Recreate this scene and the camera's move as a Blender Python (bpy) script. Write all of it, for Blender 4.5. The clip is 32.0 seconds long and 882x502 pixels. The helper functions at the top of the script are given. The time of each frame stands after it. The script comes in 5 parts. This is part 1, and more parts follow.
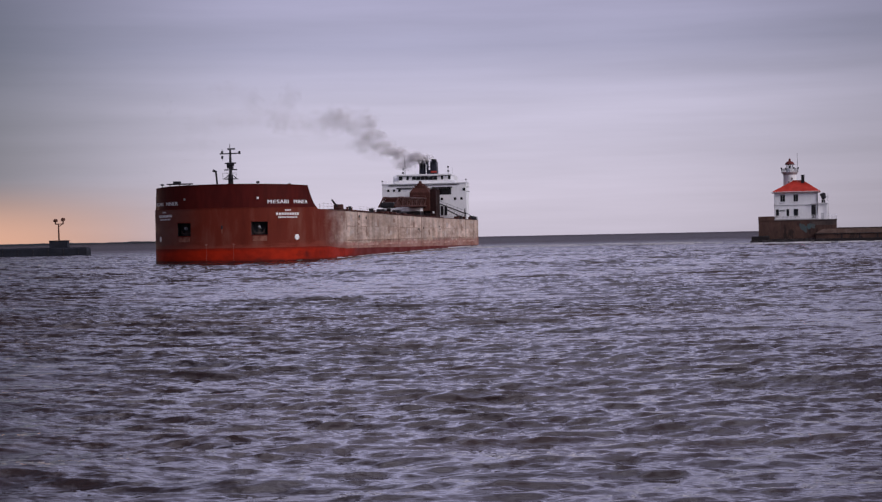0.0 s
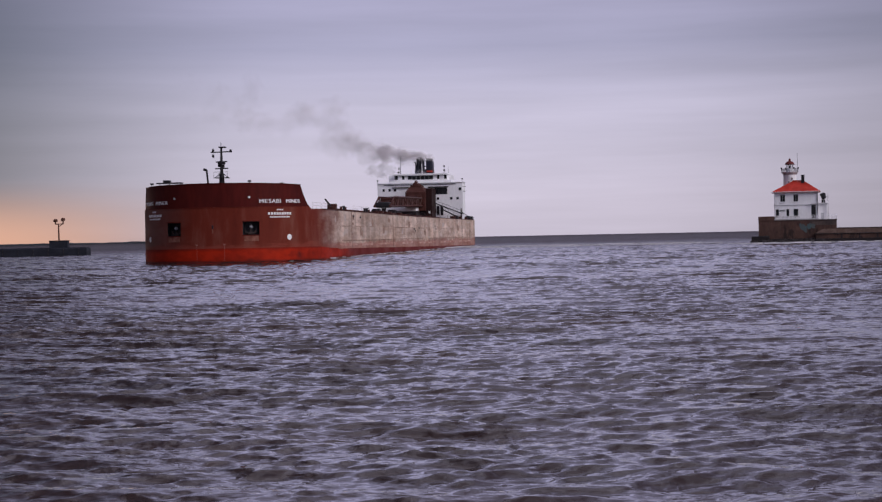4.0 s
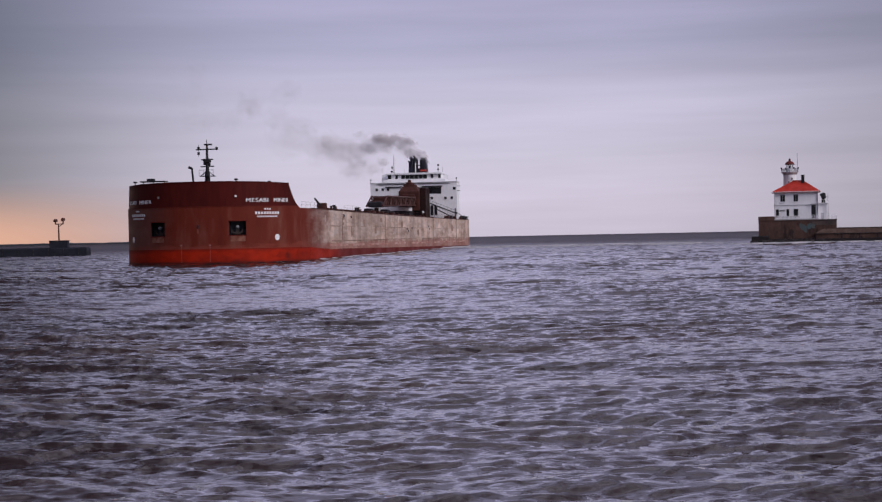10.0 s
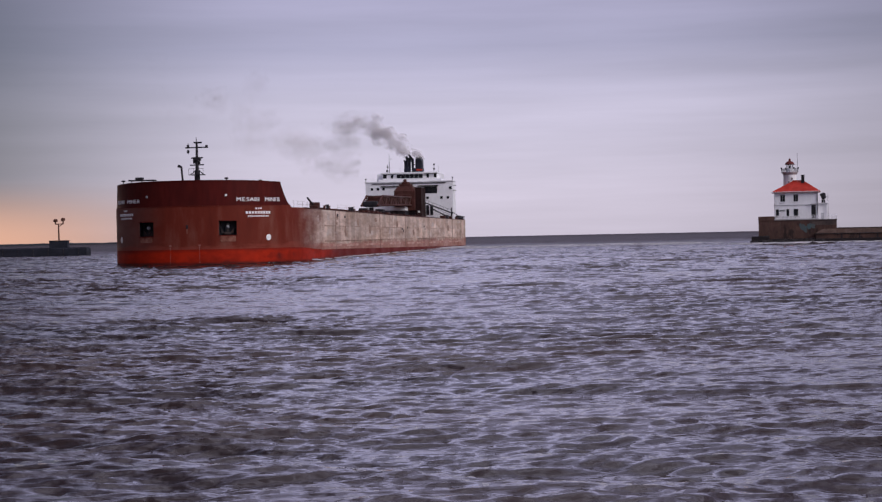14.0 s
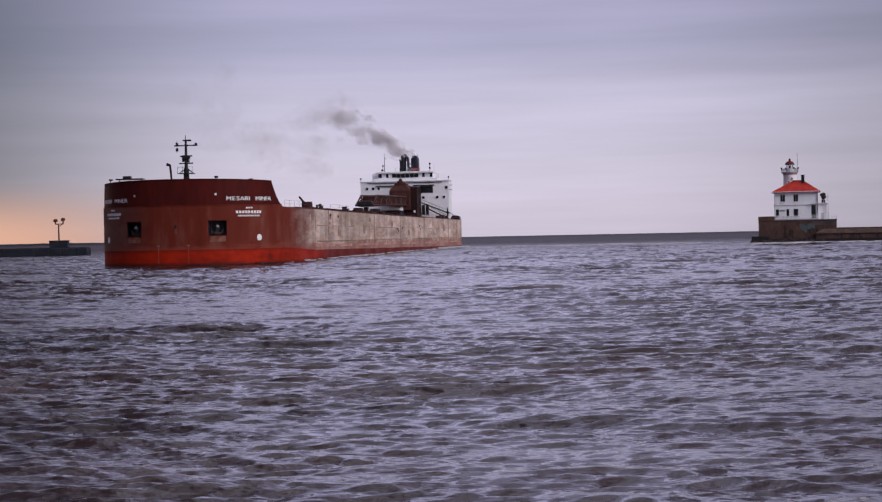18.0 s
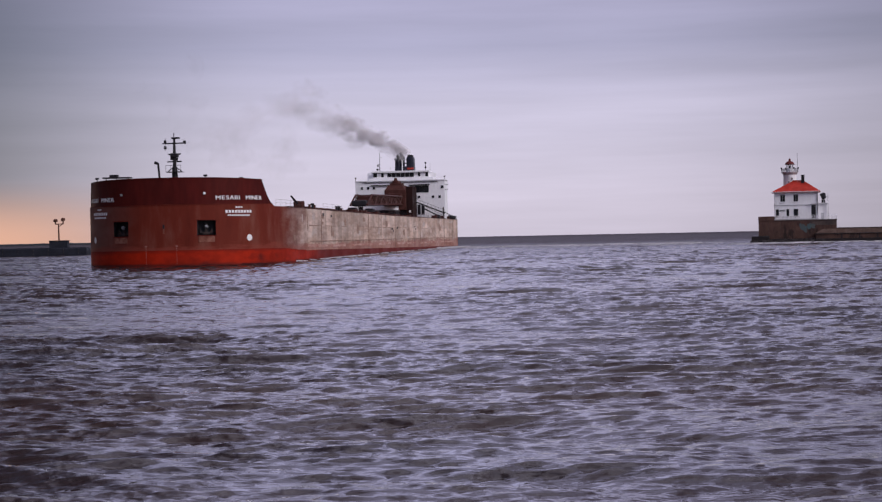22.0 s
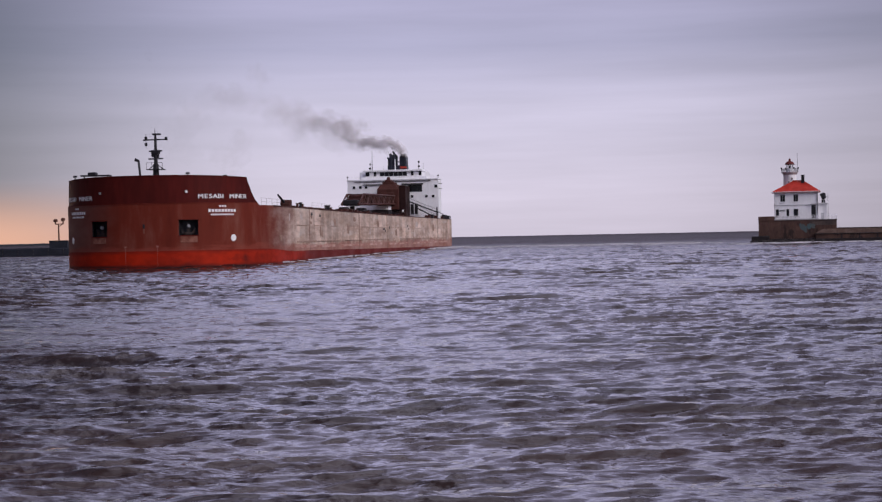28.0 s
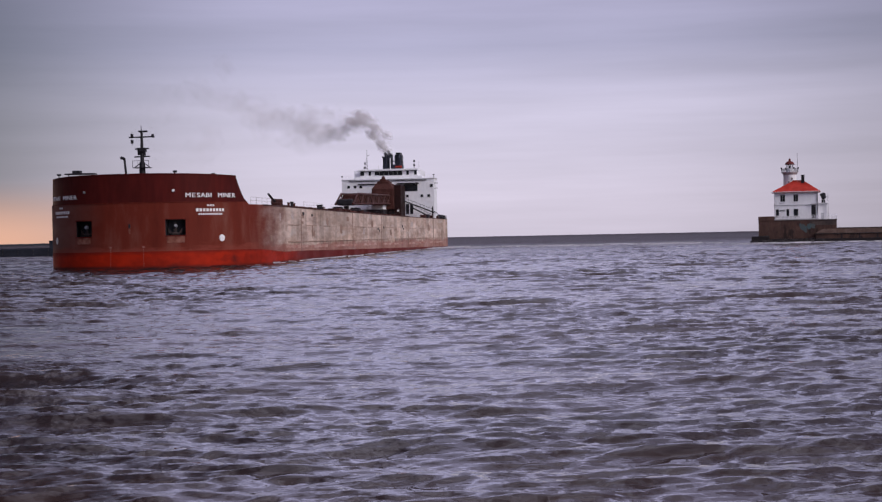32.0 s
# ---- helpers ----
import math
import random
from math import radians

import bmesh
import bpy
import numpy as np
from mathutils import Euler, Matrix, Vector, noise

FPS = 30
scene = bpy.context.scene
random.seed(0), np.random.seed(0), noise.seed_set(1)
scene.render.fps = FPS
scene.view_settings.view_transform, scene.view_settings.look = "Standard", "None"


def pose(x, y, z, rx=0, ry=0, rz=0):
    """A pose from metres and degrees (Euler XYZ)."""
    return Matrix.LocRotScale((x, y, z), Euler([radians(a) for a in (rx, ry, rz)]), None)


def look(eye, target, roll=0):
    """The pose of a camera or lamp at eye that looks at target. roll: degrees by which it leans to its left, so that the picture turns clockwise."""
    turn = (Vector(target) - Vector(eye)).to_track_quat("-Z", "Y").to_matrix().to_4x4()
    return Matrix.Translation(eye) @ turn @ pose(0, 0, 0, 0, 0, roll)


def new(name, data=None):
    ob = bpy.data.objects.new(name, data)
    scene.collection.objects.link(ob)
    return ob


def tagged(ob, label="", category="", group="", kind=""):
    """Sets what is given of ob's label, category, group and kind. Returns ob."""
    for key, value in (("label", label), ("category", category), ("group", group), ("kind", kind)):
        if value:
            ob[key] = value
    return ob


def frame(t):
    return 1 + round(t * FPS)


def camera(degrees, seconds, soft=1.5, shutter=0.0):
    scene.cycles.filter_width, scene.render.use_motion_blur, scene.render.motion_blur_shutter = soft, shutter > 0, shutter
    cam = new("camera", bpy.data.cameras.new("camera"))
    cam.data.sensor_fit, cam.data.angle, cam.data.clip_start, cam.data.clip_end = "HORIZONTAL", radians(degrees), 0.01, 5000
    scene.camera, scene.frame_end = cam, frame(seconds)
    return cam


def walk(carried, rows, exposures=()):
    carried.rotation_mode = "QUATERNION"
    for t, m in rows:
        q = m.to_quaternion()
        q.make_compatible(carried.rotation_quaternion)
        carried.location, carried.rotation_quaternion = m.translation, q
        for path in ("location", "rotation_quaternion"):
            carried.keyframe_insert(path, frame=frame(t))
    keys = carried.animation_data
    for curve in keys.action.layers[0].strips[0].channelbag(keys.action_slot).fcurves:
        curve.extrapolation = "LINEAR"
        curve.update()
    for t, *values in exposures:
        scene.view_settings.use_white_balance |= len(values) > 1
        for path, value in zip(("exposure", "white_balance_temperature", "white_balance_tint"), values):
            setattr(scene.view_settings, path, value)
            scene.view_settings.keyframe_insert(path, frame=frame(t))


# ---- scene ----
cam = camera(32.785, 32.0, soft=1.3)
EYE = (0.0, 0.0, 3.772)
VIEW = look(EYE, (0.0, 100.0, EYE[2] - 100.0 * math.tan(radians(0.5633))), -1.1414)
walk(cam, [(0.0, VIEW), (32.0, VIEW)], [(0.0, -0.15), (6.0, -0.11), (12.0, -0.08), (20.0, -0.05), (29.0, 0.0), (32.0, 0.0)])

# ---------------------------------------------------------------- light
SUN_AZ, SUN_EL = 125.0, 30.0          # degrees clockwise from +y, degrees up


def make_world():
    w = bpy.data.worlds.new("sky")
    scene.world = w
    w.use_nodes = True
    nt = w.node_tree
    nt.nodes.clear()
    N, L = nt.nodes.new, nt.links.new
    out, bg = N("ShaderNodeOutputWorld"), N("ShaderNodeBackground")
    sky = N("ShaderNodeTexSky")
    sky.sky_type, sky.sun_disc = "NISHITA", False
    sky.sun_elevation, sky.sun_rotation = radians(SUN_EL), radians(SUN_AZ)
    tc, sep = N("ShaderNodeTexCoord"), N("ShaderNodeSeparateXYZ")
    L(tc.outputs["Generated"], sep.inputs[0])
    # overcast brightness with height
    ramp = N("ShaderNodeValToRGB")
    els = ramp.color_ramp.elements
    stops = [(0.0, (0.592, 0.535, 0.657)), (0.035, (0.602, 0.547, 0.693)), (0.085, (0.565, 0.519, 0.678)),
             (0.125, (0.39, 0.368, 0.525)), (0.16, (0.40, 0.372, 0.54)), (0.215, (0.70, 0.645, 0.925)), (0.30, (0.87, 0.835, 1.25)), (0.46, (0.68, 0.64, 0.95)), (0.74, (0.72, 0.69, 0.96)), (1.0, (1.5, 1.4, 1.7))]
    while len(els) < len(stops):
        els.new(0.5)
    for e, (p, col) in zip(els, stops):
        e.position, e.color = p, (*col, 1)
    L(sep.outputs["Z"], ramp.inputs[0])
    # long thin cloud streaks
    mp = N("ShaderNodeMapping")
    mp.inputs["Scale"].default_value = (2.2, 2.2, 34.0)
    mp.inputs["Rotation"].default_value = (0.0, radians(1.6), 0.0)
    L(tc.outputs["Generated"], mp.inputs["Vector"])
    n1 = N("ShaderNodeTexNoise")
    n1.inputs["Scale"].default_value, n1.inputs["Detail"].default_value, n1.inputs["Roughness"].default_value = 1.6, 5.0, 0.55
    L(mp.outputs[0], n1.inputs["Vector"])
    mr = N("ShaderNodeMapRange")
    mr.inputs["From Min"].default_value, mr.inputs["From Max"].default_value = 0.3, 0.7
    mr.inputs["To Min"].default_value, mr.inputs["To Max"].default_value = 0.91, 1.08
    L(n1.outputs["Fac"], mr.inputs["Value"])
    mul = N("ShaderNodeVectorMath")
    mul.operation = "SCALE"
    # broken cloud higher up: grey undersides and paler, bluer gaps
    cm, cn, cr, ch, cf, cx_ = N("ShaderNodeMapping"), N("ShaderNodeTexNoise"), N("ShaderNodeValToRGB"), N("ShaderNodeMapRange"), N("ShaderNodeMix"), N("ShaderNodeMix")
    cm.inputs["Scale"].default_value = (1.0, 1.0, 2.2)
    L(tc.outputs["Generated"], cm.inputs["Vector"])
    cn.inputs["Scale"].default_value, cn.inputs["Detail"].default_value, cn.inputs["Roughness"].default_value = 4.5, 5.0, 0.6
    L(cm.outputs[0], cn.inputs["Vector"])
    for e, (p, col) in zip(cr.color_ramp.elements, ((0.36, (0.55, 0.53, 0.53)), (0.62, (1.5, 1.53, 1.56)))):
        e.position, e.color = p, (*col, 1)
    L(cn.outputs["Fac"], cr.inputs[0])
    ch.interpolation_type = "SMOOTHSTEP"
    ch.inputs["From Min"].default_value, ch.inputs["From Max"].default_value = 0.165, 0.34
    L(sep.outputs["Z"], ch.inputs["Value"])
    cf.data_type = cx_.data_type = "RGBA"
    cf.inputs[6].default_value = (1, 1, 1, 1)
    L(ch.outputs[0], cf.inputs[0])
    L(cr.outputs["Color"], cf.inputs[7])
    cx_.blend_type = "MULTIPLY"
    cx_.inputs[0].default_value = 1.0
    L(ramp.outputs["Color"], cx_.inputs[6])
    L(cf.outputs[2], cx_.inputs[7])
    L(cx_.outputs[2], mul.inputs[0])
    L(mr.outputs[0], mul.inputs["Scale"])
    # cloud thicker towards the dusk side
    dk = N("ShaderNodeVectorMath")
    dk.operation = "DOT_PRODUCT"
    dk.inputs[1].default_value = (math.cos(radians(4)), math.sin(radians(4)), 0.0)
    L(tc.outputs["Generated"], dk.inputs[0])
    dr = N("ShaderNodeMapRange")
    dr.interpolation_type = "SMOOTHSTEP"
    dr.inputs["From Min"].default_value, dr.inputs["From Max"].default_value = -0.31, 0.0
    dr.inputs["To Min"].default_value, dr.inputs["To Max"].default_value = 0.16, 1.0
    L(dk.outputs["Value"], dr.inputs["Value"])
    mul2 = N("ShaderNodeVectorMath")
    mul2.operation = "SCALE"
    L(mul.outputs[0], mul2.inputs[0])
    L(dr.outputs[0], mul2.inputs["Scale"])
    dr2 = N("ShaderNodeMapRange")
    dr2.interpolation_type = "SMOOTHSTEP"
    dr2.inputs["From Min"].default_value, dr2.inputs["From Max"].default_value = 0.17, 0.42
    dr2.inputs["To Min"].default_value, dr2.inputs["To Max"].default_value = 1.02, 0.60
    L(dk.outputs["Value"], dr2.inputs["Value"])
    mul3 = N("ShaderNodeVectorMath")
    mul3.operation = "SCALE"
    L(mul2.outputs[0], mul3.inputs[0])
    L(dr2.outputs[0], mul3.inputs["Scale"])
    mul = mul3
    # warm glow low over the lake, towards the dusk side
    dot = N("ShaderNodeVectorMath")
    dot.operation = "DOT_PRODUCT"
    dot.inputs[1].default_value = Vector((math.sin(radians(-34)), math.cos(radians(-34)), 0.0)).normalized()
    L(tc.outputs["Generated"], dot.inputs[0])
    g1 = N("ShaderNodeMapRange")
    g1.interpolation_type = "SMOOTHSTEP"
    g1.inputs["From Min"].default_value, g1.inputs["From Max"].default_value = 0.893, 0.966
    L(dot.outputs["Value"], g1.inputs["Value"])
    g2 = N("ShaderNodeMapRange")
    g2.interpolation_type = "SMOOTHSTEP"
    g2.inputs["From Min"].default_value, g2.inputs["From Max"].default_value = 0.045, 0.0
    L(sep.outputs["Z"], g2.inputs["Value"])
    gm = N("ShaderNodeMath")
    gm.operation = "MULTIPLY"
    L(g1.outputs[0], gm.inputs[0])
    L(g2.outputs[0], gm.inputs[1])
    mix = N("ShaderNodeMix")
    mix.data_type = "RGBA"
    g3, gv = N("ShaderNodeMapRange"), N("ShaderNodeVectorMath")
    g3.inputs["From Min"].default_value, g3.inputs["From Max"].default_value = 0.955, 1.0
    g3.inputs["To Min"].default_value, g3.inputs["To Max"].default_value = 1.0, 4.5
    L(dot.outputs["Value"], g3.inputs["Value"])
    gv.operation = "SCALE"
    gv.inputs[0].default_value = (0.80, 0.43, 0.30)
    L(g3.outputs[0], gv.inputs["Scale"])
    L(gv.outputs[0], mix.inputs[7])
    L(gm.outputs[0], mix.inputs[0])
    L(mul.outputs[0], mix.inputs[6])
    # thin share of clear sky behind the cloud
    add = N("ShaderNodeMix")
    add.data_type, add.blend_type = "RGBA", "ADD"
    add.inputs[0].default_value = 0.012
    L(mix.outputs[2], add.inputs[6])
    L(sky.outputs[0], add.inputs[7])
    L(add.outputs[2], bg.inputs["Color"])
    bg.inputs["Strength"].default_value = 1.0
    L(bg.outputs[0], out.inputs["Surface"])


make_world()
sun_data = bpy.data.lights.new("sun", "SUN")
sun_data.energy, sun_data.angle, sun_data.color = 1.7, radians(20), (1.0, 0.95, 0.92)
sun = new("sun", sun_data)
sun.matrix_world = look((0, 0, 0), (-math.sin(radians(SUN_AZ)) * math.cos(radians(SUN_EL)),
                                    -math.cos(radians(SUN_AZ)) * math.cos(radians(SUN_EL)), -math.sin(radians(SUN_EL))))


# ---------------------------------------------------------------- materials
def mat(name, base, rough=0.6, metal=0.0, other=None, scale=0.6, amount=0.5, stretch=(1, 1, 1), bump=0.15, fine=6.0, third=None, third_at=(0.58, 0.72), third_scale=None, gloss=None, grit=(0.86, 1.12)):
    """Painted or bare surface: two colours mixed by a broad noise, a third as stains, fine grain in colour and relief."""
    m = bpy.data.materials.new(name)
    m.use_nodes = True
    nt = m.node_tree
    N, L = nt.nodes.new, nt.links.new
    b = nt.nodes["Principled BSDF"]
    b.inputs["Roughness"].default_value, b.inputs["Metallic"].default_value = rough, metal
    b.inputs["Specular IOR Level"].default_value = gloss if gloss is not None else 0.5 if rough < 0.3 else 0.22
    other = other or tuple(c * 0.72 for c in base)
    tc, mp = N("ShaderNodeTexCoord"), N("ShaderNodeMapping")
    mp.inputs["Scale"].default_value = stretch
    L(tc.outputs["Object"], mp.inputs[0])

    def noise_tex(s, d):
        n = N("ShaderNodeTexNoise")
        n.inputs["Scale"].default_value, n.inputs["Detail"].default_value = s, d
        L(mp.outputs[0], n.inputs["Vector"])
        return n
    broad, grain = noise_tex(scale, 6), noise_tex(scale * fine, 4)

    def mixed(fac, a, c):
        x = N("ShaderNodeMix")
        x.data_type = "RGBA"
        L(fac, x.inputs[0])
        for sock, v in ((x.inputs[6], a), (x.inputs[7], c)):
            if isinstance(v, tuple):
                sock.default_value = (*v, 1)
            else:
                L(v, sock)
        return x.outputs[2]

    def ranged(src, lo, hi, a=0.0, c=1.0):
        r = N("ShaderNodeMapRange")
        r.interpolation_type = "SMOOTHSTEP"
        for k, v in (("From Min", lo), ("From Max", hi), ("To Min", a), ("To Max", c)):
            r.inputs[k].default_value = v
        L(src, r.inputs["Value"])
        return r.outputs[0]
    col = mixed(ranged(broad.outputs["Fac"], 0.5 - 0.25, 0.5 + 0.25, 0, amount * 2 if amount < 0.5 else 1), base, other)
    dark = N("ShaderNodeVectorMath")
    dark.operation = "SCALE"
    L(col, dark.inputs[0])
    L(ranged(grain.outputs["Fac"], 0.3, 0.7, *grit), dark.inputs["Scale"])
    col = dark.outputs[0]
    if third:
        t = noise_tex(third_scale or scale * 2.3, 7)
        col = mixed(ranged(t.outputs["Fac"], *third_at), col, third)
    L(col, b.inputs["Base Color"])
    L(ranged(broad.outputs["Fac"], 0.3, 0.7, max(0.03, rough - 0.1), min(1, rough + 0.12)), b.inputs["Roughness"])
    if bump:
        bp = N("ShaderNodeBump")
        bp.inputs["Strength"].default_value, bp.inputs["Distance"].default_value = bump, 0.03
        L(grain.outputs["Fac"], bp.inputs["Height"])
        L(bp.outputs[0], b.inputs["Normal"])
    return m


M = {}
M["maroon"] = mat("maroon_paint", (0.078, 0.0085, 0.0065), 0.55, other=(0.056, 0.008, 0.007), scale=0.25, stretch=(1, 1, 0.25), gloss=0.08)
M["hull"] = mat("hull_red", (0.125, 0.016, 0.010), 0.55, other=(0.09, 0.014, 0.010), scale=0.22, stretch=(1, 1, 0.2), third=(0.24, 0.12, 0.09), third_at=(0.62, 0.8), gloss=0.08)
def bottom_paint():
    """Red bottom paint: bright at the bow, older and darker aft, rubbed thin at its upper edge, a dark shade line
    painted in at the waterline.
    """
    m = mat("antifouling_red", (0.36, 0.018, 0.004), 0.6, other=(0.23, 0.015, 0.006), scale=0.12, stretch=(1, 1, 1.6), third=(0.10, 0.012, 0.009), third_at=(0.56, 0.78), bump=0.1, gloss=0.08)
    nt = m.node_tree
    N, L = nt.nodes.new, nt.links.new
    b = nt.nodes["Principled BSDF"]
    col = b.inputs["Base Color"].links[0].from_socket
    tc, sep, mp, n = N("ShaderNodeTexCoord"), N("ShaderNodeSeparateXYZ"), N("ShaderNodeMapping"), N("ShaderNodeTexNoise")
    L(tc.outputs["Object"], sep.inputs[0])
    mp.inputs["Scale"].default_value = (0.16, 0.16, 0.9)
    L(tc.outputs["Object"], mp.inputs[0])
    n.inputs["Scale"].default_value, n.inputs["Detail"].default_value, n.inputs["Roughness"].default_value = 1.0, 6, 0.65
    L(mp.outputs[0], n.inputs["Vector"])

    def band(axis, gain, lo, hi, colour, most, col):
        a, r, x = N("ShaderNodeMath"), N("ShaderNodeMapRange"), N("ShaderNodeMix")
        a.operation = "MULTIPLY_ADD"
        a.inputs[1].default_value = gain
        L(n.outputs["Fac"], a.inputs[0])
        L(sep.outputs[axis], a.inputs[2])
        r.interpolation_type = "SMOOTHSTEP"
        r.inputs["From Min"].default_value, r.inputs["From Max"].default_value, r.inputs["To Max"].default_value = lo, hi, most
        L(a.outputs[0], r.inputs["Value"])
        x.data_type = "RGBA"
        L(r.outputs[0], x.inputs[0])
        L(col, x.inputs[6])
        x.inputs[7].default_value = (*colour, 1)
        return x.outputs[2]
    col = band("X", 34.0, -14.0, -40.0, (0.105, 0.013, 0.011), 0.9, col)
    col = band("Z", 1.5, 2.5, 3.35, (0.13, 0.013, 0.008), 0.85, col)
    # dark shade and reflection along the waterline, put into the paint colour
    col = band("Z", 0.8, 1.0, 0.42, (0.035, 0.012, 0.010), 0.9, col)
    L(col, b.inputs["Base Color"])
    return m


M["boot"] = bottom_paint()
M["white"] = mat("white_paint", (0.85, 0.84, 0.86), 0.5, other=(0.80, 0.79, 0.81), scale=0.3, stretch=(1, 1, 0.4), third=(0.5, 0.42, 0.37), third_at=(0.72, 0.92), bump=0.04, grit=(0.955, 1.035))
M["letter"] = mat("letter_white", (0.82, 0.80, 0.80), 0.5, scale=2, amount=0.2, bump=0)
M["brown"] = mat("brown_steel", (0.085, 0.032, 0.026), 0.65, other=(0.045, 0.018, 0.015), scale=0.4, gloss=0.1)
M["casing"] = mat("casing_brown", (0.030, 0.012, 0.011), 0.65, other=(0.018, 0.009, 0.009), scale=0.4, gloss=0.1)
M["lattice"] = mat("worn_lattice", (0.10, 0.046, 0.038), 0.6, other=(0.05, 0.02, 0.017), scale=0.5)
M["deck"] = mat("deck_red", (0.13, 0.04, 0.03), 0.7, other=(0.10, 0.05, 0.04), scale=0.2)
M["dark"] = mat("dark_steel", (0.022, 0.020, 0.024), 0.55, scale=0.8)
M["glass"] = mat("window_dark", (0.014, 0.015, 0.02), 0.12, scale=1, bump=0)
M["navy"] = mat("funnel_navy", (0.018, 0.019, 0.032), 0.45, scale=0.5)
M["orange"] = mat("funnel_orange", (0.36, 0.035, 0.02), 0.5, scale=0.8)
M["grey"] = mat("galvanised_grey", (0.32, 0.32, 0.33), 0.5, 0.3, scale=1)
M["roof"] = mat("red_roof", (0.43, 0.020, 0.006), 0.65, other=(0.30, 0.016, 0.006), scale=0.6, third=(0.3, 0.05, 0.03), third_at=(0.66, 0.8))
M["lantern"] = mat("lantern_red", (0.12, 0.012, 0.009), 0.5, scale=1)
M["crib"] = mat("stained_concrete", (0.105, 0.055, 0.042), 0.85, other=(0.065, 0.038, 0.032), scale=0.25, stretch=(1, 1, 0.5), third=(0.03, 0.02, 0.018), third_at=(0.55, 0.7), bump=0.4)
M["stone"] = mat("pier_stone", (0.10, 0.07, 0.062), 0.85, other=(0.055, 0.042, 0.04), scale=0.4, bump=0.4)
M["wet"] = mat("wet_stone", (0.025, 0.02, 0.02), 0.4, scale=0.8, bump=0.4)
M["bluepier"] = mat("shaded_breakwater", (0.020, 0.022, 0.032), 0.8, scale=0.5, bump=0.3)
M["land"] = mat("far_wooded_shore", (0.035, 0.04, 0.045), 0.9, scale=0.01, bump=0)
M["lhgrey"] = mat("gallery_grey", (0.22, 0.22, 0.24), 0.6, scale=0.8)


def weathered_side():
    """Ship's side: bare primer and chalky old paint aft, fading into red at the bow, with run-down streaks."""
    m = mat("weathered_side", (0.63, 0.485, 0.415), 0.6, other=(0.47, 0.335, 0.265), scale=0.55, stretch=(0.13, 0.5, 0.7), third=(0.60, 0.50, 0.45), third_at=(0.56, 0.70), third_scale=0.75, bump=0.1)
    nt = m.node_tree
    N, L = nt.nodes.new, nt.links.new
    b = nt.nodes["Principled BSDF"]
    b.inputs["Specular IOR Level"].default_value = 0.1
    col = b.inputs["Base Color"].links[0].from_socket
    tc, sep, n = N("ShaderNodeTexCoord"), N("ShaderNodeSeparateXYZ"), N("ShaderNodeTexNoise")
    n.inputs["Scale"].default_value, n.inputs["Detail"].default_value, n.inputs["Roughness"].default_value = 0.35, 7, 0.7
    nmap = N("ShaderNodeMapping")
    nmap.inputs["Scale"].default_value = (0.45, 0.45, 1.5)
    L(tc.outputs["Object"], nmap.inputs[0])
    L(tc.outputs["Object"], sep.inputs[0])
    L(nmap.outputs[0], n.inputs["Vector"])
    ad = N("ShaderNodeMath")
    ad.operation = "MULTIPLY_ADD"
    ad.inputs[1].default_value = 26.0
    L(n.outputs["Fac"], ad.inputs[0])
    L(sep.outputs["X"], ad.inputs[2])
    r = N("ShaderNodeMapRange")
    r.interpolation_type = "SMOOTHSTEP"
    r.inputs["From Min"].default_value, r.inputs["From Max"].default_value = -31.0, -8.0
    L(ad.outputs[0], r.inputs["Value"])
    # run-down streaks and a little difference from plate to plate
    ms, ns, rs, info, vs = N("ShaderNodeMapping"), N("ShaderNodeTexNoise"), N("ShaderNodeMapRange"), N("ShaderNodeObjectInfo"), N("ShaderNodeVectorMath")
    ms.inputs["Scale"].default_value = (0.36, 1, 0.13)
    ns.inputs["Scale"].default_value, ns.inputs["Detail"].default_value, ns.inputs["Roughness"].default_value = 0.55, 6, 0.65
    rs.inputs["From Min"].default_value, rs.inputs["From Max"].default_value = 0.36, 0.62
    rs.inputs["To Min"].default_value, rs.inputs["To Max"].default_value = 0.66, 1.16
    L(tc.outputs["Object"], ms.inputs[0])
    L(ms.outputs[0], ns.inputs["Vector"])
    L(ns.outputs["Fac"], rs.inputs["Value"])
    vs.operation = "SCALE"
    L(col, vs.inputs[0])
    mo = N("ShaderNodeMath")
    mo.operation = "MULTIPLY"
    ro = N("ShaderNodeMapRange")
    ro.inputs["To Min"].default_value, ro.inputs["To Max"].default_value = 0.82, 1.12
    L(info.outputs["Random"], ro.inputs["Value"])
    L(rs.outputs[0], mo.inputs[0])
    L(ro.outputs[0], mo.inputs[1])
    L(mo.outputs[0], vs.inputs["Scale"])
    col = vs.outputs[0]
    # dark smudges and rust below the deck edge
    dm, dn, dg, dx = N("ShaderNodeMapping"), N("ShaderNodeTexNoise"), N("ShaderNodeMapRange"), N("ShaderNodeMix")
    dm.inputs["Scale"].default_value = (0.22, 1.0, 1.1)
    dn.inputs["Scale"].default_value, dn.inputs["Detail"].default_value, dn.inputs["Roughness"].default_value = 0.26, 8, 0.7
    dg.inputs["From Min"].default_value, dg.inputs["From Max"].default_value = 0.51, 0.64
    dg.inputs["To Max"].default_value = 0.55
    L(tc.outputs["Object"], dm.inputs[0])
    L(dm.outputs[0], dn.inputs["Vector"])
    L(dn.outputs["Fac"], dg.inputs["Value"])
    dx.data_type = "RGBA"
    dx.inputs[7].default_value = (0.165, 0.08, 0.055, 1)
    L(dg.outputs[0], dx.inputs[0])
    L(col, dx.inputs[6])
    col = dx.outputs[2]
    x = N("ShaderNodeMix")
    x.data_type = "RGBA"
